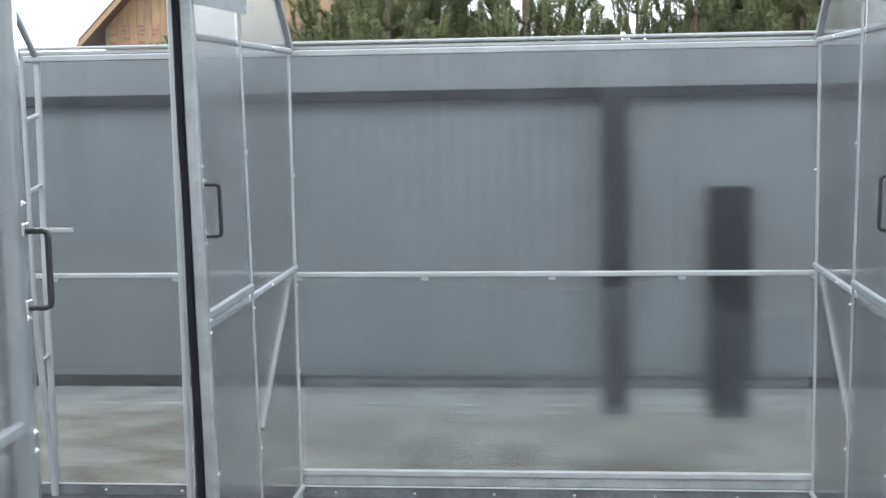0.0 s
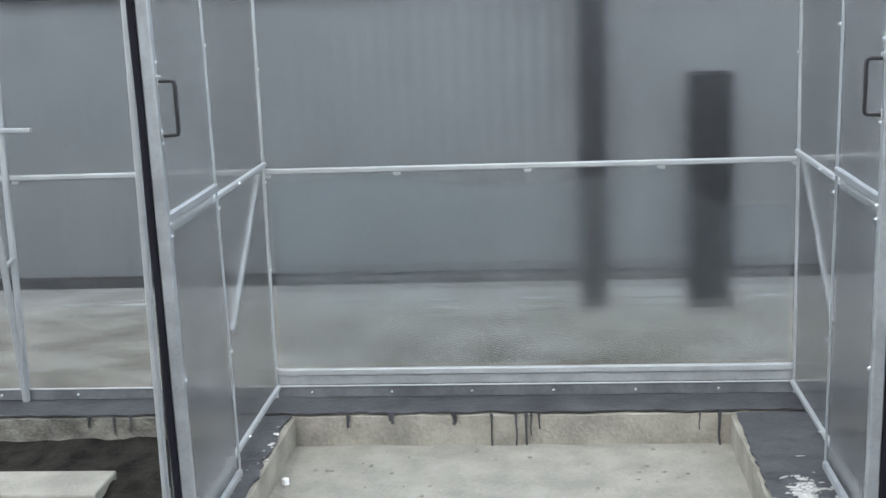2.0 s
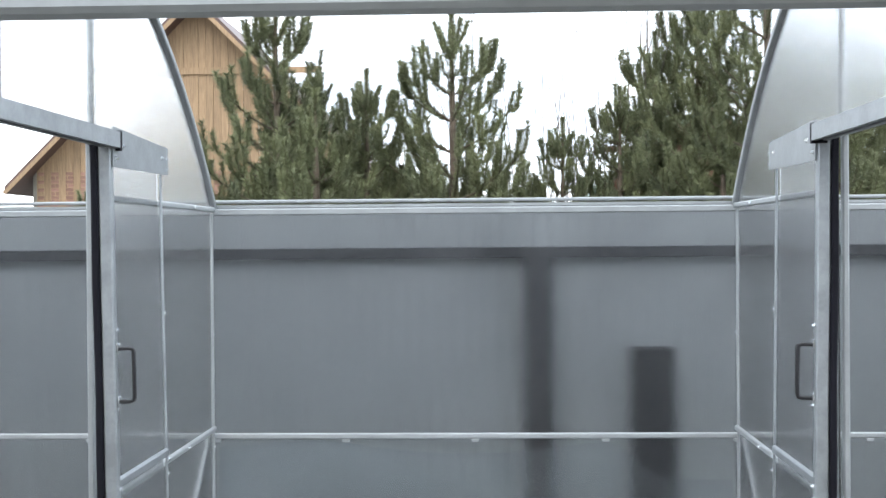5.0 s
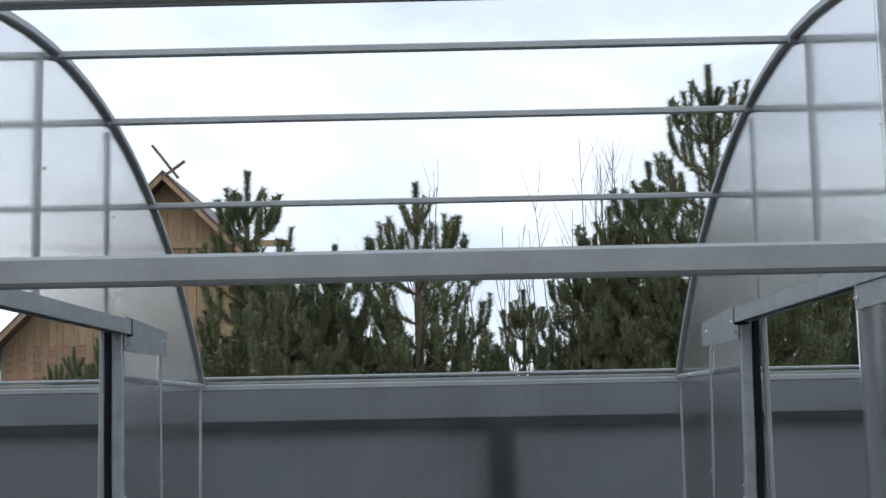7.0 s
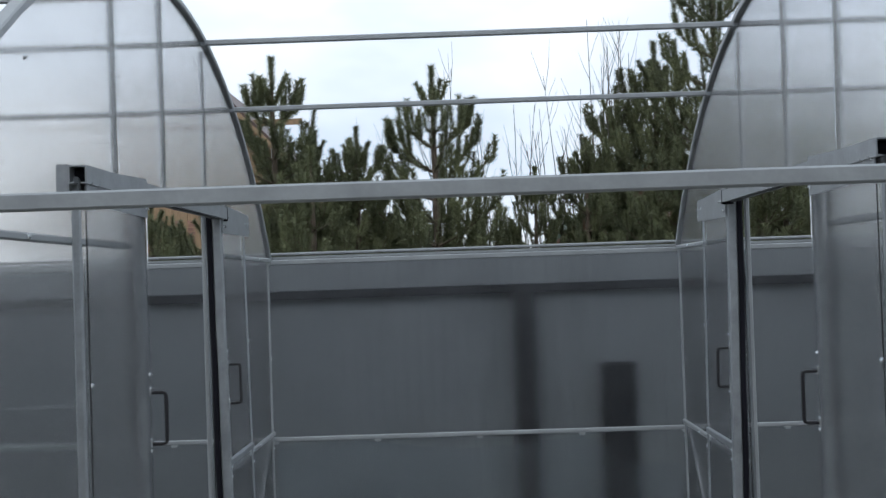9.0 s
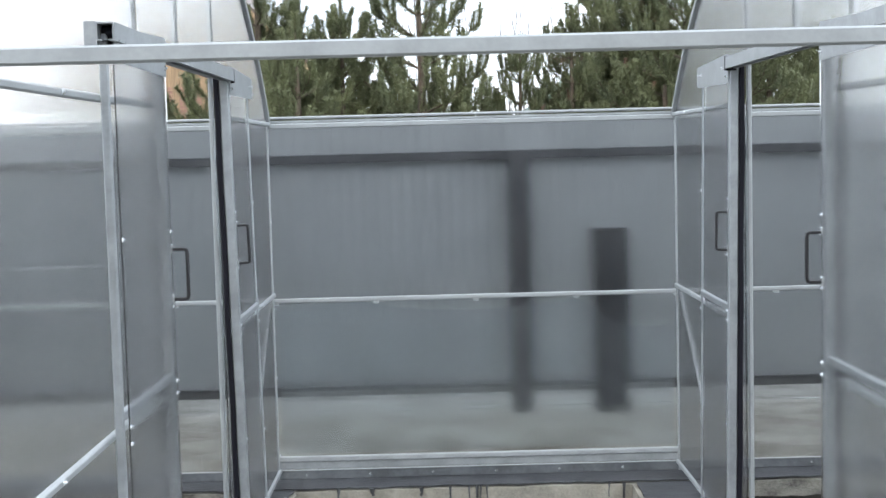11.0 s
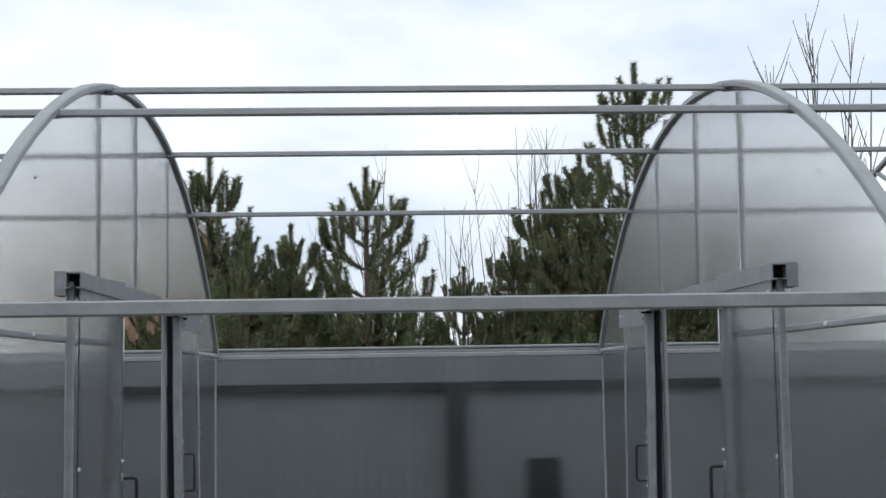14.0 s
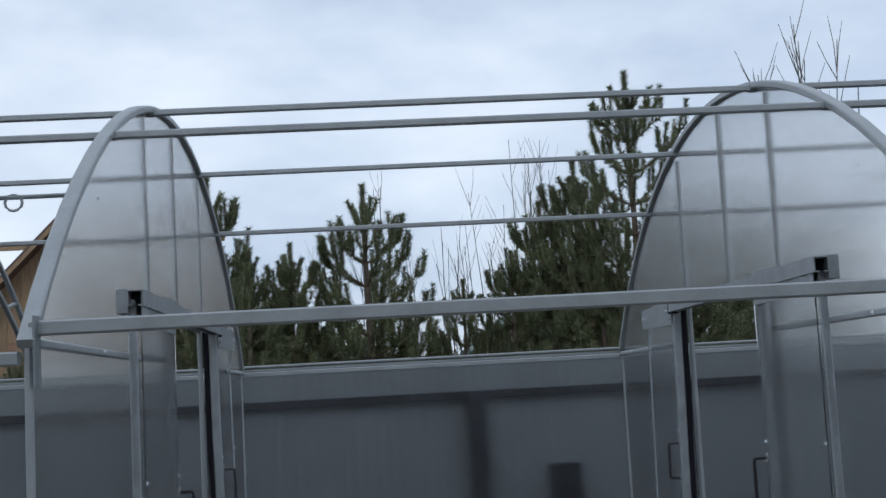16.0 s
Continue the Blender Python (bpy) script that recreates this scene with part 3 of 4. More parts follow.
def sliding_door(x, s, y_edge, toward, width, label):
    """A leaf whose seal edge stands at y_edge and which runs from there in the direction toward."""
    d = thing("sliding_door", label, "door", "sliding doors of the cross walls")
    xc = x + s * 0.044
    y1 = y_edge + toward * width
    tube("stile", [(xc, y_edge + toward * 0.016, 0.05), (xc, y_edge + toward * 0.016, 2.025)], (1, 0, 0), 0.036, 0.032, ZINC, d)
    tube("stile", [(xc, y1 - toward * 0.008, 0.05), (xc, y1 - toward * 0.008, 2.02)], (1, 0, 0), 0.008 if toward > 0 else 0.024, 0.012, ZINC, d)
    for z in (0.065, 1.045, 1.99):
        tube("door_rail", [(xc + s * 0.002, y_edge + toward * 0.032, z), (xc + s * 0.002, y1 - toward * 0.016, z)], (0, 0, 1), 0.026, 0.018, ZINC, d)
    lo, hi = sorted((y_edge + toward * 0.004, y1 - toward * 0.004))
    sheet("pane", [(lo, 0.045), (hi, 0.045), (hi, 2.0), (lo, 2.0)], "x", xc - s * 0.016 if toward > 0 else xc + s * 0.0235, s * 0.004, SHEET_Y, d)
    edge = bmesh.new()
    n = 24
    sweep(edge, [(xc + s * (-0.030 + 0.0012 * math.sin(k * 0.9)), y_edge + toward * 0.006, 0.05 + 1.97 * k / n) for k in range(n + 1)], (1, 0, 0), 0.020, 0.022, 0.004)
    part("seal", edge, SEAL, d, "black rubber edge seal")
    # hanger plate with its bolts
    xp = xc + s * (0.0195 if toward > 0 else 0.028)
    pl = bmesh.new()
    pa, pb = y_edge + toward * 0.012, y1 + toward * 0.006
    outline = [(pa, 2.06), (pa, 1.945), (pb, 1.952), (pb, 2.04)]
    a = [pl.verts.new((xp, u, v)) for u, v in outline]
    b = [pl.verts.new((xp + s * 0.004, u, v)) for u, v in outline]
    pl.faces.new(a)
    pl.faces.new(b[::-1])
    for i in range(4):
        pl.faces.new((a[i], b[i], b[(i + 1) % 4], a[(i + 1) % 4]))
    bmesh.ops.recalc_face_normals(pl, faces=pl.faces[:])
    plate = part("hanger_plate", pl, ZINC, d, "galvanised hanger plate")
    for u, v in ((pa + toward * 0.02, 2.003), (pa + toward * 0.02, 1.970), (pa + toward * 0.09, 2.008), (pb - toward * 0.09, 2.003), (pb - toward * 0.02, 2.003), (pb - toward * 0.02, 1.970)):
        bolt(plate, (xp + s * 0.005, u, v), (s, 0, 0))
    xg = xc + s * (0.0185 if toward > 0 else 0.028)
    for u, v in ((y_edge + toward * 0.024, 1.485), (y_edge + toward * 0.024, 1.262), (y_edge + toward * 0.024, 1.035), (y_edge + toward * 0.024, 0.998), (y_edge + toward * 0.024, 0.575),
                 (y1 - toward * 0.008, 1.50), (y1 - toward * 0.008, 1.02), (y1 - toward * 0.008, 0.975), (y1 - toward * 0.008, 0.49)):
        bolt(d, (xg if abs(u - y_edge) < 0.2 or toward < 0 else xc + s * 0.006, u, v), (s, 0, 0))
    # handle: a square-cornered pull with bright feet
    yh = y_edge + toward * 0.024
    h = bmesh.new()
    z0, z1, reach = 1.282, 1.432, 0.047
    path = [(xg, yh, z1), (xg + s * (reach - 0.010), yh, z1), (xg + s * (reach - 0.003), yh, z1 - 0.003), (xg + s * reach, yh, z1 - 0.012), (xg + s * reach, yh, z0 + 0.012),
            (xg + s * (reach - 0.003), yh, z0 + 0.003), (xg + s * (reach - 0.010), yh, z0), (xg, yh, z0)]
    sweep(h, path, (0, 1, 0), 0.015, 0.010, 0.003)
    handle = part("handle", h, HANDLE, d, "black pull handle")
    for z in (z0, z1):
        f = bmesh.new()
        box(f, (min(xg, xg + s * 0.006), yh - 0.013, z - 0.010), (max(xg, xg + s * 0.006), yh + 0.013, z + 0.016), 0.002)
        part("handle_foot", f, BOLT, handle, "bright metal foot")
    return d


def swung(d, x, angle):
    """Hang the leaf from its track, its foot swung out by the angle."""
    p = Vector((x, 0, 2.02))
    d.matrix_world = Matrix.Translation(p) @ Matrix.Rotation(angle, 4, "Y") @ Matrix.Translation(-p)


swung(sliding_door(0.0, 1, -1.602, 1, 0.62, "open sliding greenhouse door of galvanised profile with clear polycarbonate"), 0.03, -0.014)
sliding_door(0.0, 1, -2.81, -1, 0.62, "open sliding greenhouse door by the near jamb with black handle")
swung(sliding_door(BAY, -1, -1.562, 1, 0.62, "open sliding greenhouse door of galvanised profile with clear polycarbonate"), BAY - 0.03, 0.014)
sliding_door(BAY, -1, -2.795, -1, 0.62, "open sliding greenhouse door by the near jamb with black handle")

# ---- loose things on the floors ----
block = thing("concrete_paver", "pale concrete paving slab lying on the dark soil", "paver")
bm = bmesh.new()
box(bm, (-1.02, -0.90, -0.115), (-0.48, -0.66, -0.055), 0.008)
for v in bm.verts:
    v.co += noise.noise_vector(v.co * 8) * 0.006
part("slab", bm, SLAB, block)
cap_thing = thing("bottle_cap", "small white plastic cap lying on the slab", "cap")
bm = bmesh.new()
rod(bm, [(0.15, -0.65, -0.118), (0.15, -0.65, -0.098), (0.15, -0.65, -0.095)], [0.014, 0.013, 0.011], 14)
part("cap_body", bm, WHITE_PAINT, cap_thing)
chips = bmesh.new()
rng = random.Random(21)
for k in range(120):
    px, py = rng.uniform(0.18, 1.8), rng.uniform(-1.6, -0.27)
    r = rng.uniform(0.003, 0.011)
    g = bmesh.ops.create_icosphere(chips, subdivisions=1, radius=r, matrix=Matrix.Translation((px, py, -0.118)) @ Matrix.Diagonal((1, rng.uniform(0.6, 1.6), 0.5, 1)))
tagged(part("concrete_chips", chips, CONCRETE), "crumbs and splashes of concrete on slab and felt", "rubble", kind="stuff")

mortar = bmesh.new()
for k in range(230):
    a, d = rng.uniform(0, math.tau), abs(rng.gauss(0, 0.5))
    px, py = 1.945 + 0.085 * d * math.cos(a), -1.09 + 0.24 * d * math.sin(a)
    r = rng.uniform(0.002, 0.016) * (1.15 - 0.5 * min(1, d))
    bmesh.ops.create_icosphere(mortar, subdivisions=1, radius=r, matrix=Matrix.Translation((px, py, 0.0115)) @ Matrix.Rotation(0.5 + rng.gauss(0, 0.5), 4, "Z") @ Matrix.Diagonal((rng.uniform(0.9, 2.4), rng.uniform(0.5, 1.1), 0.18, 1)))
for k in range(26):
    px, py = rng.gauss(0.085, 0.02), rng.uniform(-1.3, -0.36)
    r = rng.uniform(0.003, 0.014)
    bmesh.ops.create_icosphere(mortar, subdivisions=1, radius=r, matrix=Matrix.Translation((px, py, 0.011)) @ Matrix.Rotation(rng.uniform(0, 3), 4, "Z") @ Matrix.Diagonal((rng.uniform(0.6, 1.3), rng.uniform(0.6, 1.6), 0.25, 1)))
tagged(part("mortar_splashes", mortar, MORTAR, smooth=True), "dried pale mortar splashed on the black felt", "mortar", kind="stuff")

# ---- fence ----
Y_FENCE = 0.86
fence = thing("fence", "grey corrugated steel fence with dark rails and posts", "fence")
bm = bmesh.new()
prev = None
x = -14.0
step = 0
offs = (0.0, 0.0, 0.013, 0.013)
run = (0.034, 0.009, 0.020, 0.009)
while x < 16:
    y = Y_FENCE + offs[step % 4]
    cur = [bm.verts.new((x, y, 0.285)), bm.verts.new((x, y, 1.90))]
    if prev:
        bm.faces.new((prev[0], cur[0], cur[1], prev[1]))
    prev = cur
    x += run[step % 4]
    step += 1
part("cladding", bm, FENCE, fence)
for z in (1.675, 0.312):
    part("fence_rail", box(bmesh.new(), (-14, Y_FENCE - 0.045, z - 0.025), (16, Y_FENCE - 0.003, z + 0.025), 0.003), FENCE_DARK, fence)
for k in range(-5, 5):
    px = 1.335 + 3.35 * k
    part("fence_post", box(bmesh.new(), (px - 0.062, Y_FENCE - 0.11, 0.08), (px + 0.062, Y_FENCE - 0.047, 1.70), 0.006), FENCE_DARK, fence)
stub = thing("short_post", "short dark steel post standing by the fence", "post")
bm = bmesh.new()
box(bm, (1.762, 0.74, 0.06), (1.955, 0.84, 1.236), 0.012)
part("shaft", bm, FENCE_DARK, stub)
# pale strips stand in for slits of light through the gap under the fence
bm = bmesh.new()
for k in range(26):
    sx = -5 + 0.47 * k + rng.uniform(-0.1, 0.1)
    bmesh.ops.create_icosphere(bm, subdivisions=2, radius=1, matrix=Matrix.Translation((sx, 0.835, 0.20)) @ Matrix.Diagonal((rng.uniform(0.05, 0.17), 0.010, 0.006, 1)))
for v in bm.verts:
    v.co += noise.noise_vector(v.co * 14) * (0.012 if v.co.y < 0.8 else 0.003)
tagged(part("light_slit_strips", bm, PALE_SLIT, smooth=True), "thin broken line of pale strips for light slits under the fence", "snow", kind="stuff")


# ---- trees ----
def needles(chunks, a, b, density, length, rng_np):
    """Thin needles round the shoot from a to b, leaning outward and forward."""
    a, b = np.array(a, float), np.array(b, float)
    d = b - a
    ln = np.linalg.norm(d)
    n = max(3, int(ln * density))
    d = d / max(ln, 1e-6)
    u = np.cross(d, (0.31, 0.52, 0.79))
    u /= np.linalg.norm(u)
    v = np.cross(d, u)
    f = rng_np.random(n)
    ang = rng_np.random(n) * math.tau
    side = np.cos(ang)[:, None] * u + np.sin(ang)[:, None] * v
    base = a + f[:, None] * (b - a)
    way = side * rng_np.uniform(0.65, 1.0, n)[:, None] + d * rng_np.uniform(0.35, 0.9, n)[:, None]
    way /= np.linalg.norm(way, axis=1)[:, None]
    tip = base + way * (length * rng_np.uniform(0.7, 1.15, n))[:, None]
    wide = np.cross(way, rng_np.normal(size=(n, 3)))
    wide /= np.linalg.norm(wide, axis=1)[:, None]
    wide *= 0.0034
    chunks.append(np.stack([base - wide, base + wide, tip], 1))


def pine_parts(seed, height, spread, open_top):
    rng_np = np.random.default_rng(seed)
    bm = bmesh.new()
    chunks = []
    up = np.array((0, 0, 1.0))
    rod(bm, [(0, 0, 0), (0.02, 0.01, height * 0.5), (0, 0, height * 0.86), (0, 0, height * 0.985)], [0.06 + height * 0.008, 0.05, 0.022, 0.008], 8)
    needles(chunks, (0, 0, height * 0.80), (0, 0, height * 0.9), 700, 0.085, rng_np)
    needles(chunks, (0, 0, height * 0.9), (0, 0, height), 2000, 0.085, rng_np)
    for k in range(5):
        a = k * 1.257 + rng_np.random()
        low = np.array((0, 0, height - 0.62))
        tip = low + np.array((math.cos(a) * 0.20, math.sin(a) * 0.20, 0.30 + 0.16 * rng_np.random()))
        rod(bm, [tuple(low), tuple((low + tip) / 2 + up * -0.03), tuple(tip)], [0.007, 0.005, 0.003], 5)
        needles(chunks, low, tip, 1500, 0.075, rng_np)
    z = 0.9
    while z < height - 0.85:
        f = z / height
        reach = spread * (1 - f) ** 0.88 + 0.08
        count = int(rng_np.integers(5, 8))
        turn = rng_np.random() * math.tau
        for k in range(count):
            az = turn + k * math.tau / count + rng_np.normal() * 0.2
            ln = reach * rng_np.uniform(0.7, 1.15)
            rise = 0.45 + 0.35 * f + rng_np.normal() * 0.07
            out = np.array((math.cos(az), math.sin(az), 0))
            root = np.array((0, 0, z))
            candle = rng_np.uniform(0.24, 0.48) * (1.1 - 0.5 * f)
            pts = [root, root + out * ln * 0.45 + up * ln * 0.30 * rise, root + out * ln * 0.85 + up * ln * 0.72 * rise, root + out * ln + up * (ln * 0.95 * rise + 0.03)]
            pts.append(pts[3] + out * candle * 0.28 + up * candle)
            rod(bm, [tuple(p) for p in pts], [0.018 * (1 - f) + 0.008, 0.012 * (1 - f) + 0.006, 0.007, 0.005, 0.003], 5)
            needles(chunks, pts[0] + (pts[1] - pts[0]) * 0.3, pts[1], 520, 0.08, rng_np)
            needles(chunks, pts[1], pts[2], 640, 0.085, rng_np)
            needles(chunks, pts[2], pts[3], 800, 0.09, rng_np)
            needles(chunks, pts[3], pts[4], 1000, 0.085, rng_np)
            for m in range(int(rng_np.integers(2, 5))):
                g = rng_np.uniform(0.35, 0.97)
                i = min(2, int(g * 3))
                p = pts[i] + (pts[i + 1] - pts[i]) * (g * 3 - i)
                sa = az + rng_np.choice((-1, 1)) * rng_np.uniform(0.45, 1.0)
                sl = ln * rng_np.uniform(0.18, 0.34) + 0.06
                q = p + np.array((math.cos(sa), math.sin(sa), 0)) * sl * 0.7 + up * sl * rng_np.uniform(0.35, 0.7)
                r = q + np.array((math.cos(sa), math.sin(sa), 0)) * 0.04 + up * rng_np.uniform(0.14, 0.32)
                rod(bm, [tuple(p), tuple(q), tuple(r)], [0.006, 0.004, 0.003], 4)
                needles(chunks, p + (q - p) * 0.25, q, 760, 0.085, rng_np)
                needles(chunks, q, r, 950, 0.08, rng_np)
        z += (0.24 + 0.16 * open_top * f) * rng_np.uniform(0.85, 1.2)
    tris = np.concatenate(chunks).reshape(-1, 3)
    me = bpy.data.meshes.new("crown")
    me.from_pydata(tris.tolist(), [], np.arange(len(tris)).reshape(-1, 3).tolist())
    me.materials.append(PINE_LEAF)
    return bm, me


def pine(seed, height, spread, open_top, label):
    t = thing("pine_tree", label, "tree", "pines behind the fence")
    bm, me = pine_parts(seed, height, spread, open_top)
    part("trunk", bm, BARK, t)
    new("crown", me).parent = t
    return t


G = 0.04


def far(x, y, turn=0):
    return pose(x - 0.08, 1.104 * y + 0.253, G, 0, 0, turn)


full = pine(1, 4.3, 1.35, 0.7, "young green pine with upright shoots behind the fence")
full.matrix_world = pose(0.68, 9.1, G)
loose = pine(2, 4.48, 1.0, 0.9, "slender young pine with long upright shoots")
loose.matrix_world = pose(-1.27, 9.1, G)
tall = pine(3, 5.62, 1.75, 0.9, "tall young pine with heavy upturned branches")
tall.matrix_world = pose(4.12, 9.1, G)
bushy = pine(4, 3.3, 1.05, 0.7, "low bushy young pine behind the fence")
bushy.matrix_world = pose(-0.75, 8.5, G, 0, 0, 40)
for src, x, y, turn, k in ((full, -0.86, 9.5, 200, 0.85), (loose, -0.25, 9.0, 220, 0.8), (bushy, 1.15, 9.6, 10, 0.8), (loose, 1.9, 9.2, 200, 0.68),
                           (loose, 2.55, 9.4, 75, 0.76), (loose, 3.0, 9.8, 150, 0.91), (bushy, 3.55, 8.6, 300, 0.88), (loose, 3.52, 10.0, 60, 1.04), (bushy, 2.95, 8.8, 20, 0.74), (bushy, 4.4, 8.0, 220, 0.95),
                           (tall, 5.1, 9.8, 100, 0.8), (full, 5.9, 9.9, 30, 0.95), (bushy, 6.4, 8.9, 190, 1.0), (full, 7.2, 10.5, 140, 0.9), (bushy, -2.2, 9.6, 160, 0.85), (bushy, -3.8, 13.3, 90, 0.95), (bushy, -5.0, 15.0, 30, 0.85),
                           (bushy, 0.85, 10.2, 330, 0.85), (bushy, 0.3, 9.9, 250, 0.86)):
    c = copy_thing(src, pose(x, y, G, 0, 0, turn))
    c.scale = (k, k, k)


def bare_tree(seed, height, shoots, spread, thick, label):
    """A leafless clump: upright stems that fork into fine twigs."""
    t = thing("bare_tree", label, "tree", "leafless young trees")
    r = random.Random(seed)
    bm = bmesh.new()
    for k in range(shoots):
        az, h = r.uniform(0, math.tau), height * r.uniform(0.65, 1.0)
        base = Vector((math.cos(az), math.sin(az), 0)) * spread * 0.25 * r.random()
        top = Vector((math.cos(az) * spread * r.random(), math.sin(az) * spread * r.random(), h))
        mid = base.lerp(top, 0.5) + Vector((r.uniform(-0.08, 0.08), r.uniform(-0.08, 0.08), 0))
        rod(bm, [base, mid, top], [thick, thick * 0.6, thick * 0.22], 5)
        for m in range(9):
            f = r.uniform(0.35, 0.97)
            p = (base.lerp(mid, f * 2) if f < 0.5 else mid.lerp(top, f * 2 - 1))
            a2, ln = r.uniform(0, math.tau), height * r.uniform(0.07, 0.17)
            q = p + Vector((math.cos(a2) * 0.35, math.sin(a2) * 0.35, 0.85)) * ln
            rod(bm, [p, p.lerp(q, 0.5) + Vector((r.uniform(-0.02, 0.02), r.uniform(-0.02, 0.02), 0)), q], [thick * 0.3, thick * 0.24, thick * 0.14], 4)
    part("branchwork", bm, TWIG, t)
    return t


for seed, x, y, h, n, sp, th in ((1, 0.85, 8.5, 4.6, 5, 0.35, 0.016), (2, 1.75, 9.0, 4.0, 5, 0.5, 0.014), (3, 2.7, 9.2, 5.0, 8, 0.6, 0.016), (4, 3.3, 9.4, 5.3, 7, 0.5, 0.016), (5, 2.2, 8.6, 3.6, 7, 0.8, 0.014),
                                 (6, 0.0, 9.6, 4.0, 4, 0.5, 0.013), (7, 6.95, 8.3, 5.9, 10, 1.3, 0.034), (9, 2.45, 9.0, 4.7, 6, 0.5, 0.015), (10, 3.05, 8.9, 5.0, 6, 0.45, 0.015), (11, 6.9, 9.0, 6.4, 8, 1.2, 0.026), (8, -9.5, 14.0, 3.4, 6, 0.5, 0.03)):
    bare_tree(seed, h, n, sp, th, "leafless young birch with thin upright twigs").matrix_world = far(x, y)


# ---- houses behind ----
def gable_house(x0, x1, y0, y1, z_eave, z_peak, wall_mat, roof_mat, name_label, lower_mat=None, z_lower=0.0):
    h = thing("house", name_label, "house", "houses behind the fence")
    xm = (x0 + x1) / 2
    slope = (z_peak - z_eave) / (xm - x0)
    # gable wall of upright boards
    n = int((x1 - x0) / 0.16)
    for k in range(n):
        a = x0 + (x1 - x0) * k / n
        b = x0 + (x1 - x0) * (k + 1) / n - 0.006
        za = z_peak - abs(a - xm) * slope - 0.05
        zb = z_peak - abs(b - xm) * slope - 0.05
        zl = z_lower if lower_mat else 0.0
        if min(za, zb) <= zl + 0.02:
            continue
        bm = bmesh.new()
        dy = 0.012 * (k % 2)
        f = [bm.verts.new(p) for p in ((a, y0 - dy, zl), (b, y0 - dy, zl), (b, y0 - dy, zb), (a, y0 - dy, za))]
        g = [bm.verts.new(p) for p in ((a, y0 + 0.03, zl), (b, y0 + 0.03, zl), (b, y0 + 0.03, zb), (a, y0 + 0.03, za))]
        bm.faces.new(f)
        for i in range(4):
            bm.faces.new((f[i], g[i], g[(i + 1) % 4], f[(i + 1) % 4]))
        bmesh.ops.recalc_face_normals(bm, faces=bm.faces[:])
        part("board", bm, wall_mat, h)
    if lower_mat:
        part("lower_wall", box(bmesh.new(), (x0 + 0.05, y0 + 0.04, 0.05), (x1 - 0.05, y0 + 0.34, z_lower)), lower_mat, h)
    part("band_board", box(bmesh.new(), (x0 + (z_peak - z_eave) * 0.25, y0 - 0.06, z_eave + (z_peak - z_eave) * 0.56), (x1 - (z_peak - z_eave) * 0.25, y0 - 0.014, z_eave + (z_peak - z_eave) * 0.56 + 0.14)), wall_mat, h)
    for sgn, name in ((-1, "roof_slope"), (1, "roof_slope")):
        bm = bmesh.new()
        xe = xm + sgn * ((x1 - x0) / 2 + 0.5)
        ze = z_peak - abs(xe - xm) * slope
        v = []
        for yy in (y0 - 0.55, y1 + 0.4):
            v += [bm.verts.new((xm, yy, z_peak + 0.10)), bm.verts.new((xe, yy, ze + 0.10)), bm.verts.new((xe, yy, ze - 0.06)), bm.verts.new((xm, yy, z_peak - 0.06))]
        for q in ((0, 1, 2, 3), (7, 6, 5, 4), (0, 4, 5, 1), (1, 5, 6, 2), (2, 6, 7, 3), (3, 7, 4, 0)):
            bm.faces.new([v[i] for i in q])
        bmesh.ops.recalc_face_normals(bm, faces=bm.faces[:])
        roof = part(name, bm, roof_mat, h)
        bm = bmesh.new()
        sweep(bm, [(xm, y0 - 0.57, z_peak - 0.05), (xe, y0 - 0.57, ze - 0.05)], (0, 0, 1), 0.09, 0.03, 0.004)
        part("barge_board", bm, wall_mat, h)
    for sx in (x0, x1):
        part("side_wall", box(bmesh.new(), (sx - 0.1, y0 + 0.05, 0.05), (sx + 0.1, y1, z_eave)), lower_mat or wall_mat, h)
    part("rear_wall", box(bmesh.new(), (x0, y1 - 0.2, 0.05), (x1, y1, z_eave)), lower_mat or wall_mat, h)
    return h


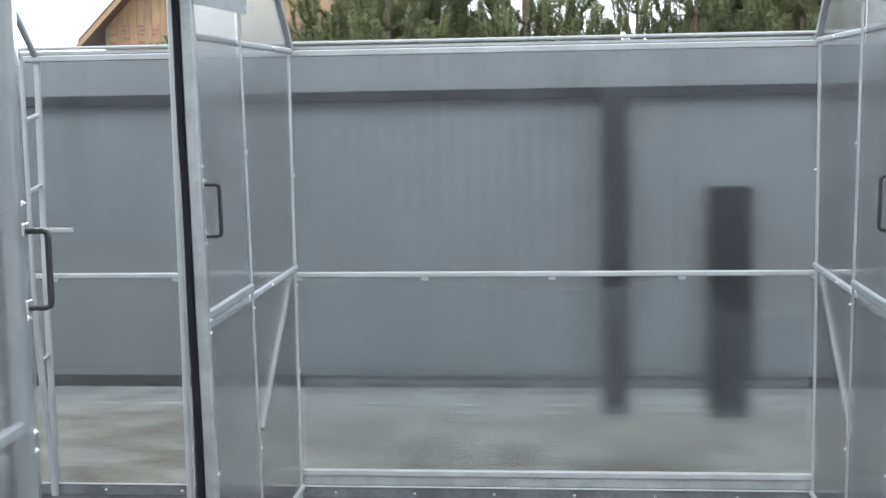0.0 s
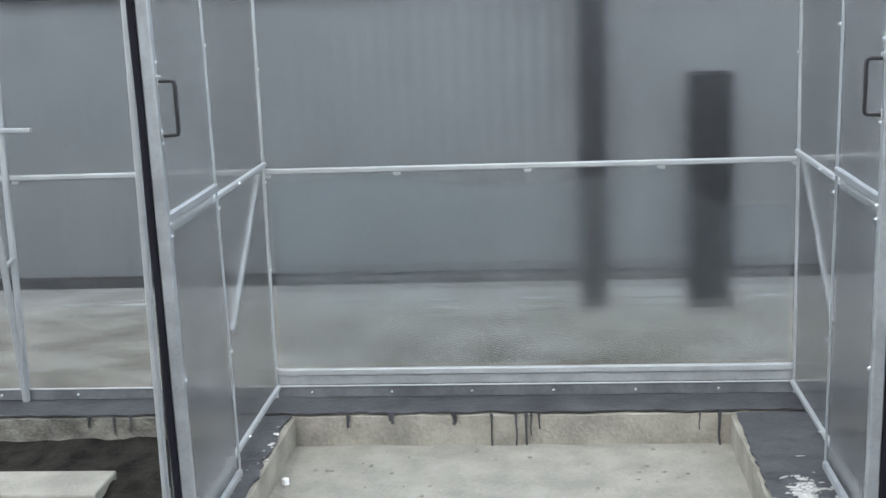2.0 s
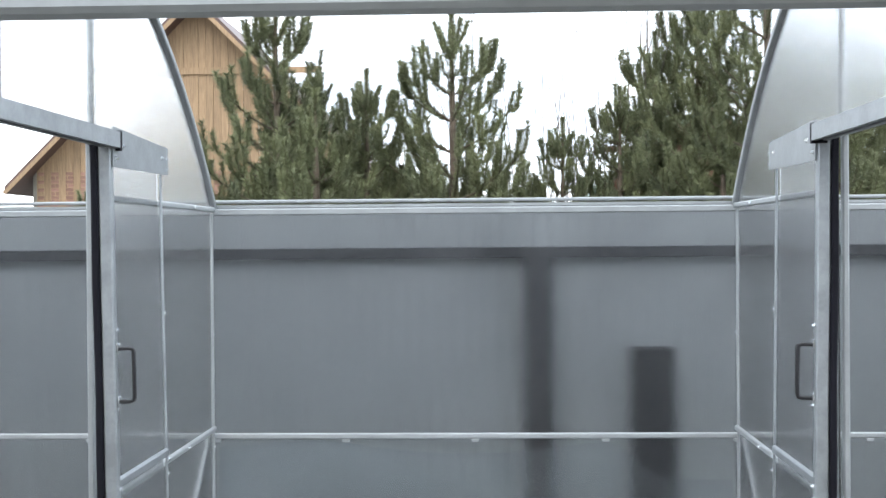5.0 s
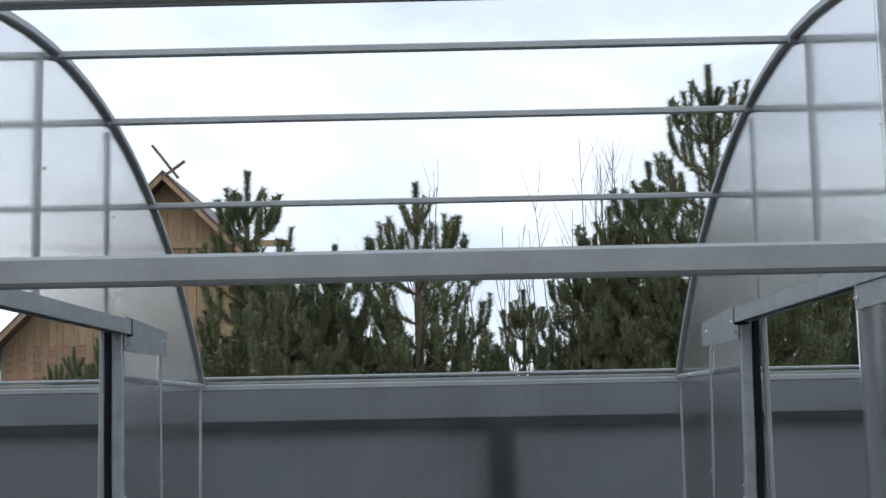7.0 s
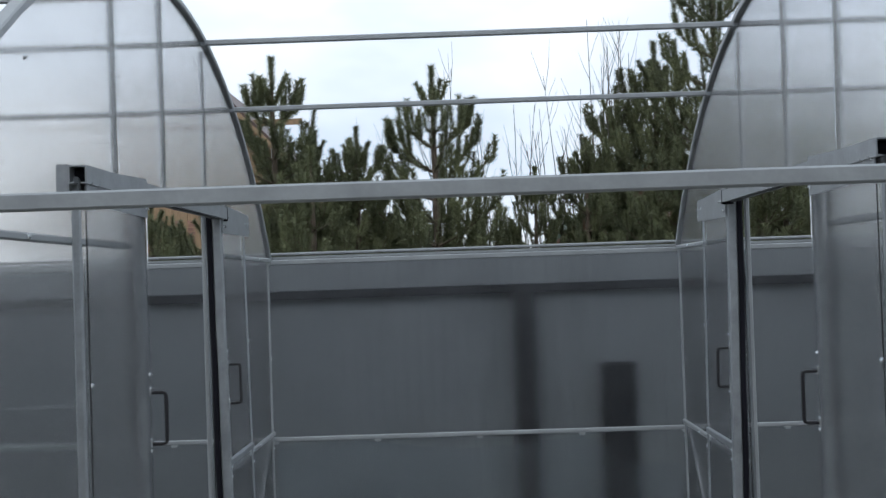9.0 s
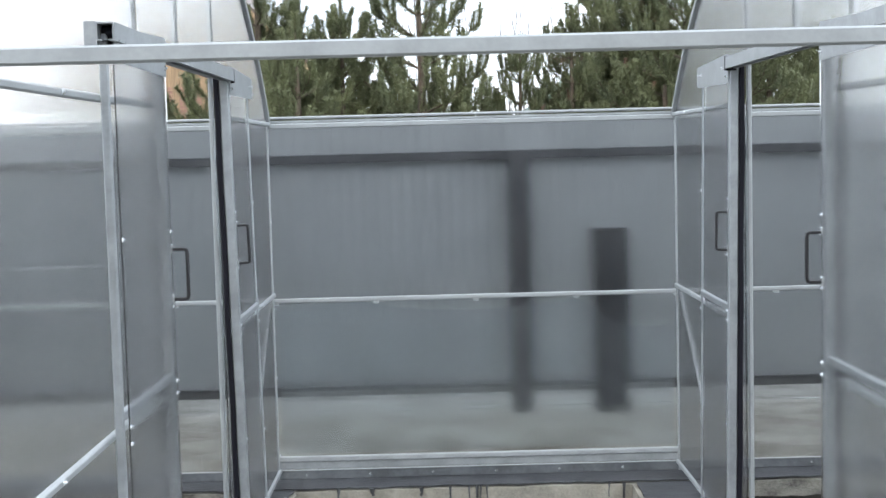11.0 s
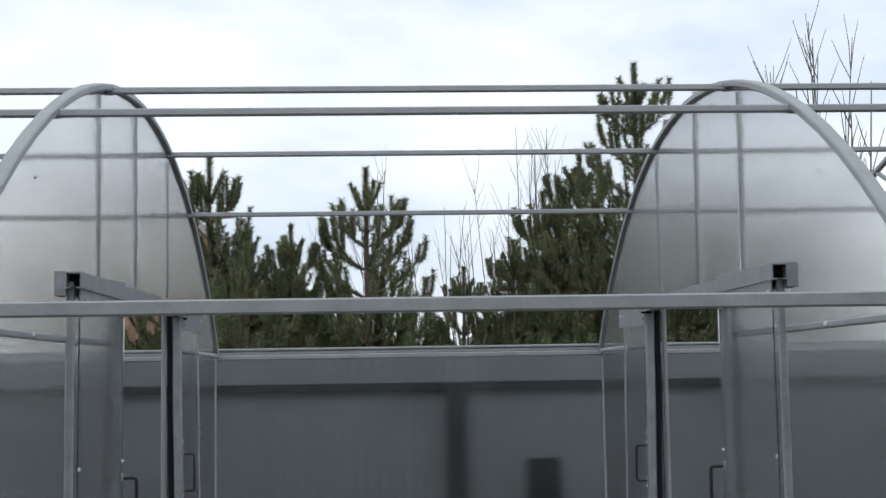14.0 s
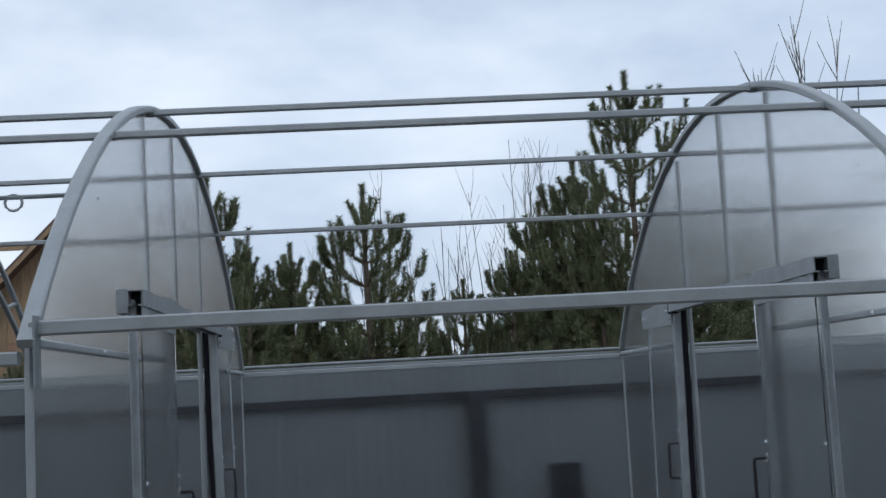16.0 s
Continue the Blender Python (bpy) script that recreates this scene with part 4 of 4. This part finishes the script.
timber = gable_house(-8.6, -1.55, 20.0, 28.0, 3.425, 6.95, WOOD, ROOF, "timber gabled house with new wooden boards and dark roof", material("plaster_wall", (0.30, 0.28, 0.24), 0.9, 0, 0.15, 3, 0.2, 30), 2.6)
# a small window in the lower wall
win = part("window_frame", box(box(box(box(bmesh.new(), (-8.45, 19.96, 2.40), (-7.60, 20.04, 2.48)), (-8.45, 19.96, 1.70), (-7.60, 20.04, 1.78)), (-8.45, 19.96, 1.78), (-8.37, 20.04, 2.40)), (-7.68, 19.96, 1.78), (-7.60, 20.04, 2.40)), WHITE_PAINT, timber, "white window frame")
part("pane", box(bmesh.new(), (-8.37, 20.0, 1.78), (-7.68, 20.03, 2.40)), PANE, win, "dark window glass")
# crossed poles on the ridge
for p, q in (((-5.29, 19.4, 7.58), (-4.72, 19.4, 6.85)), ((-4.58, 19.4, 7.22), (-5.0, 19.4, 6.92))):
    bm = bmesh.new()
    rod(bm, [p, q], 0.035, 6)
    part("ridge_pole", bm, TWIG, timber)
# brick base course of the timber house
bm = bmesh.new()
box(bm, (-0.12, 0, -0.035), (0.12, 0.06, 0.035))
brick_me = bpy.data.meshes.new("brick")
bm.to_mesh(brick_me)
bm.free()
brick_me.materials.append(BRICK)
for row in range(9):
    for k in range(26):
        ob = new("brick", brick_me)
        ob.location = (-8.45 + k * 0.26 + (0.13 if row % 2 else 0), 19.99, 2.62 + row * 0.085)
        ob.parent = timber
green = gable_house(3.3, 9.5, 24.0, 31.0, 2.6, 5.0, material("brown_boards", (0.16, 0.07, 0.05), 0.8, 0, 0.2, 5, 0.15, 40, object_vary=0.15), GREEN_ROOF, "small brown house with a green metal roof")

# plain wall added out of view behind the viewer to hold back sky light
bm = bmesh.new()
box(bm, (-16, -13.2, 0.0), (16, -13.0, 4.2))
tagged(part("sky_blocker", bm, material("sky_blocker_grey", (0.20, 0.19, 0.17), 0.9, 0, 0.2, 2, 0.2, 20)), "unseen plain wall added to hold back sky light", "wall", kind="structure")

timber.matrix_world = pose(-0.08, 2.33, -0.064)
green.matrix_world = pose(-0.08, 2.75, -0.064)
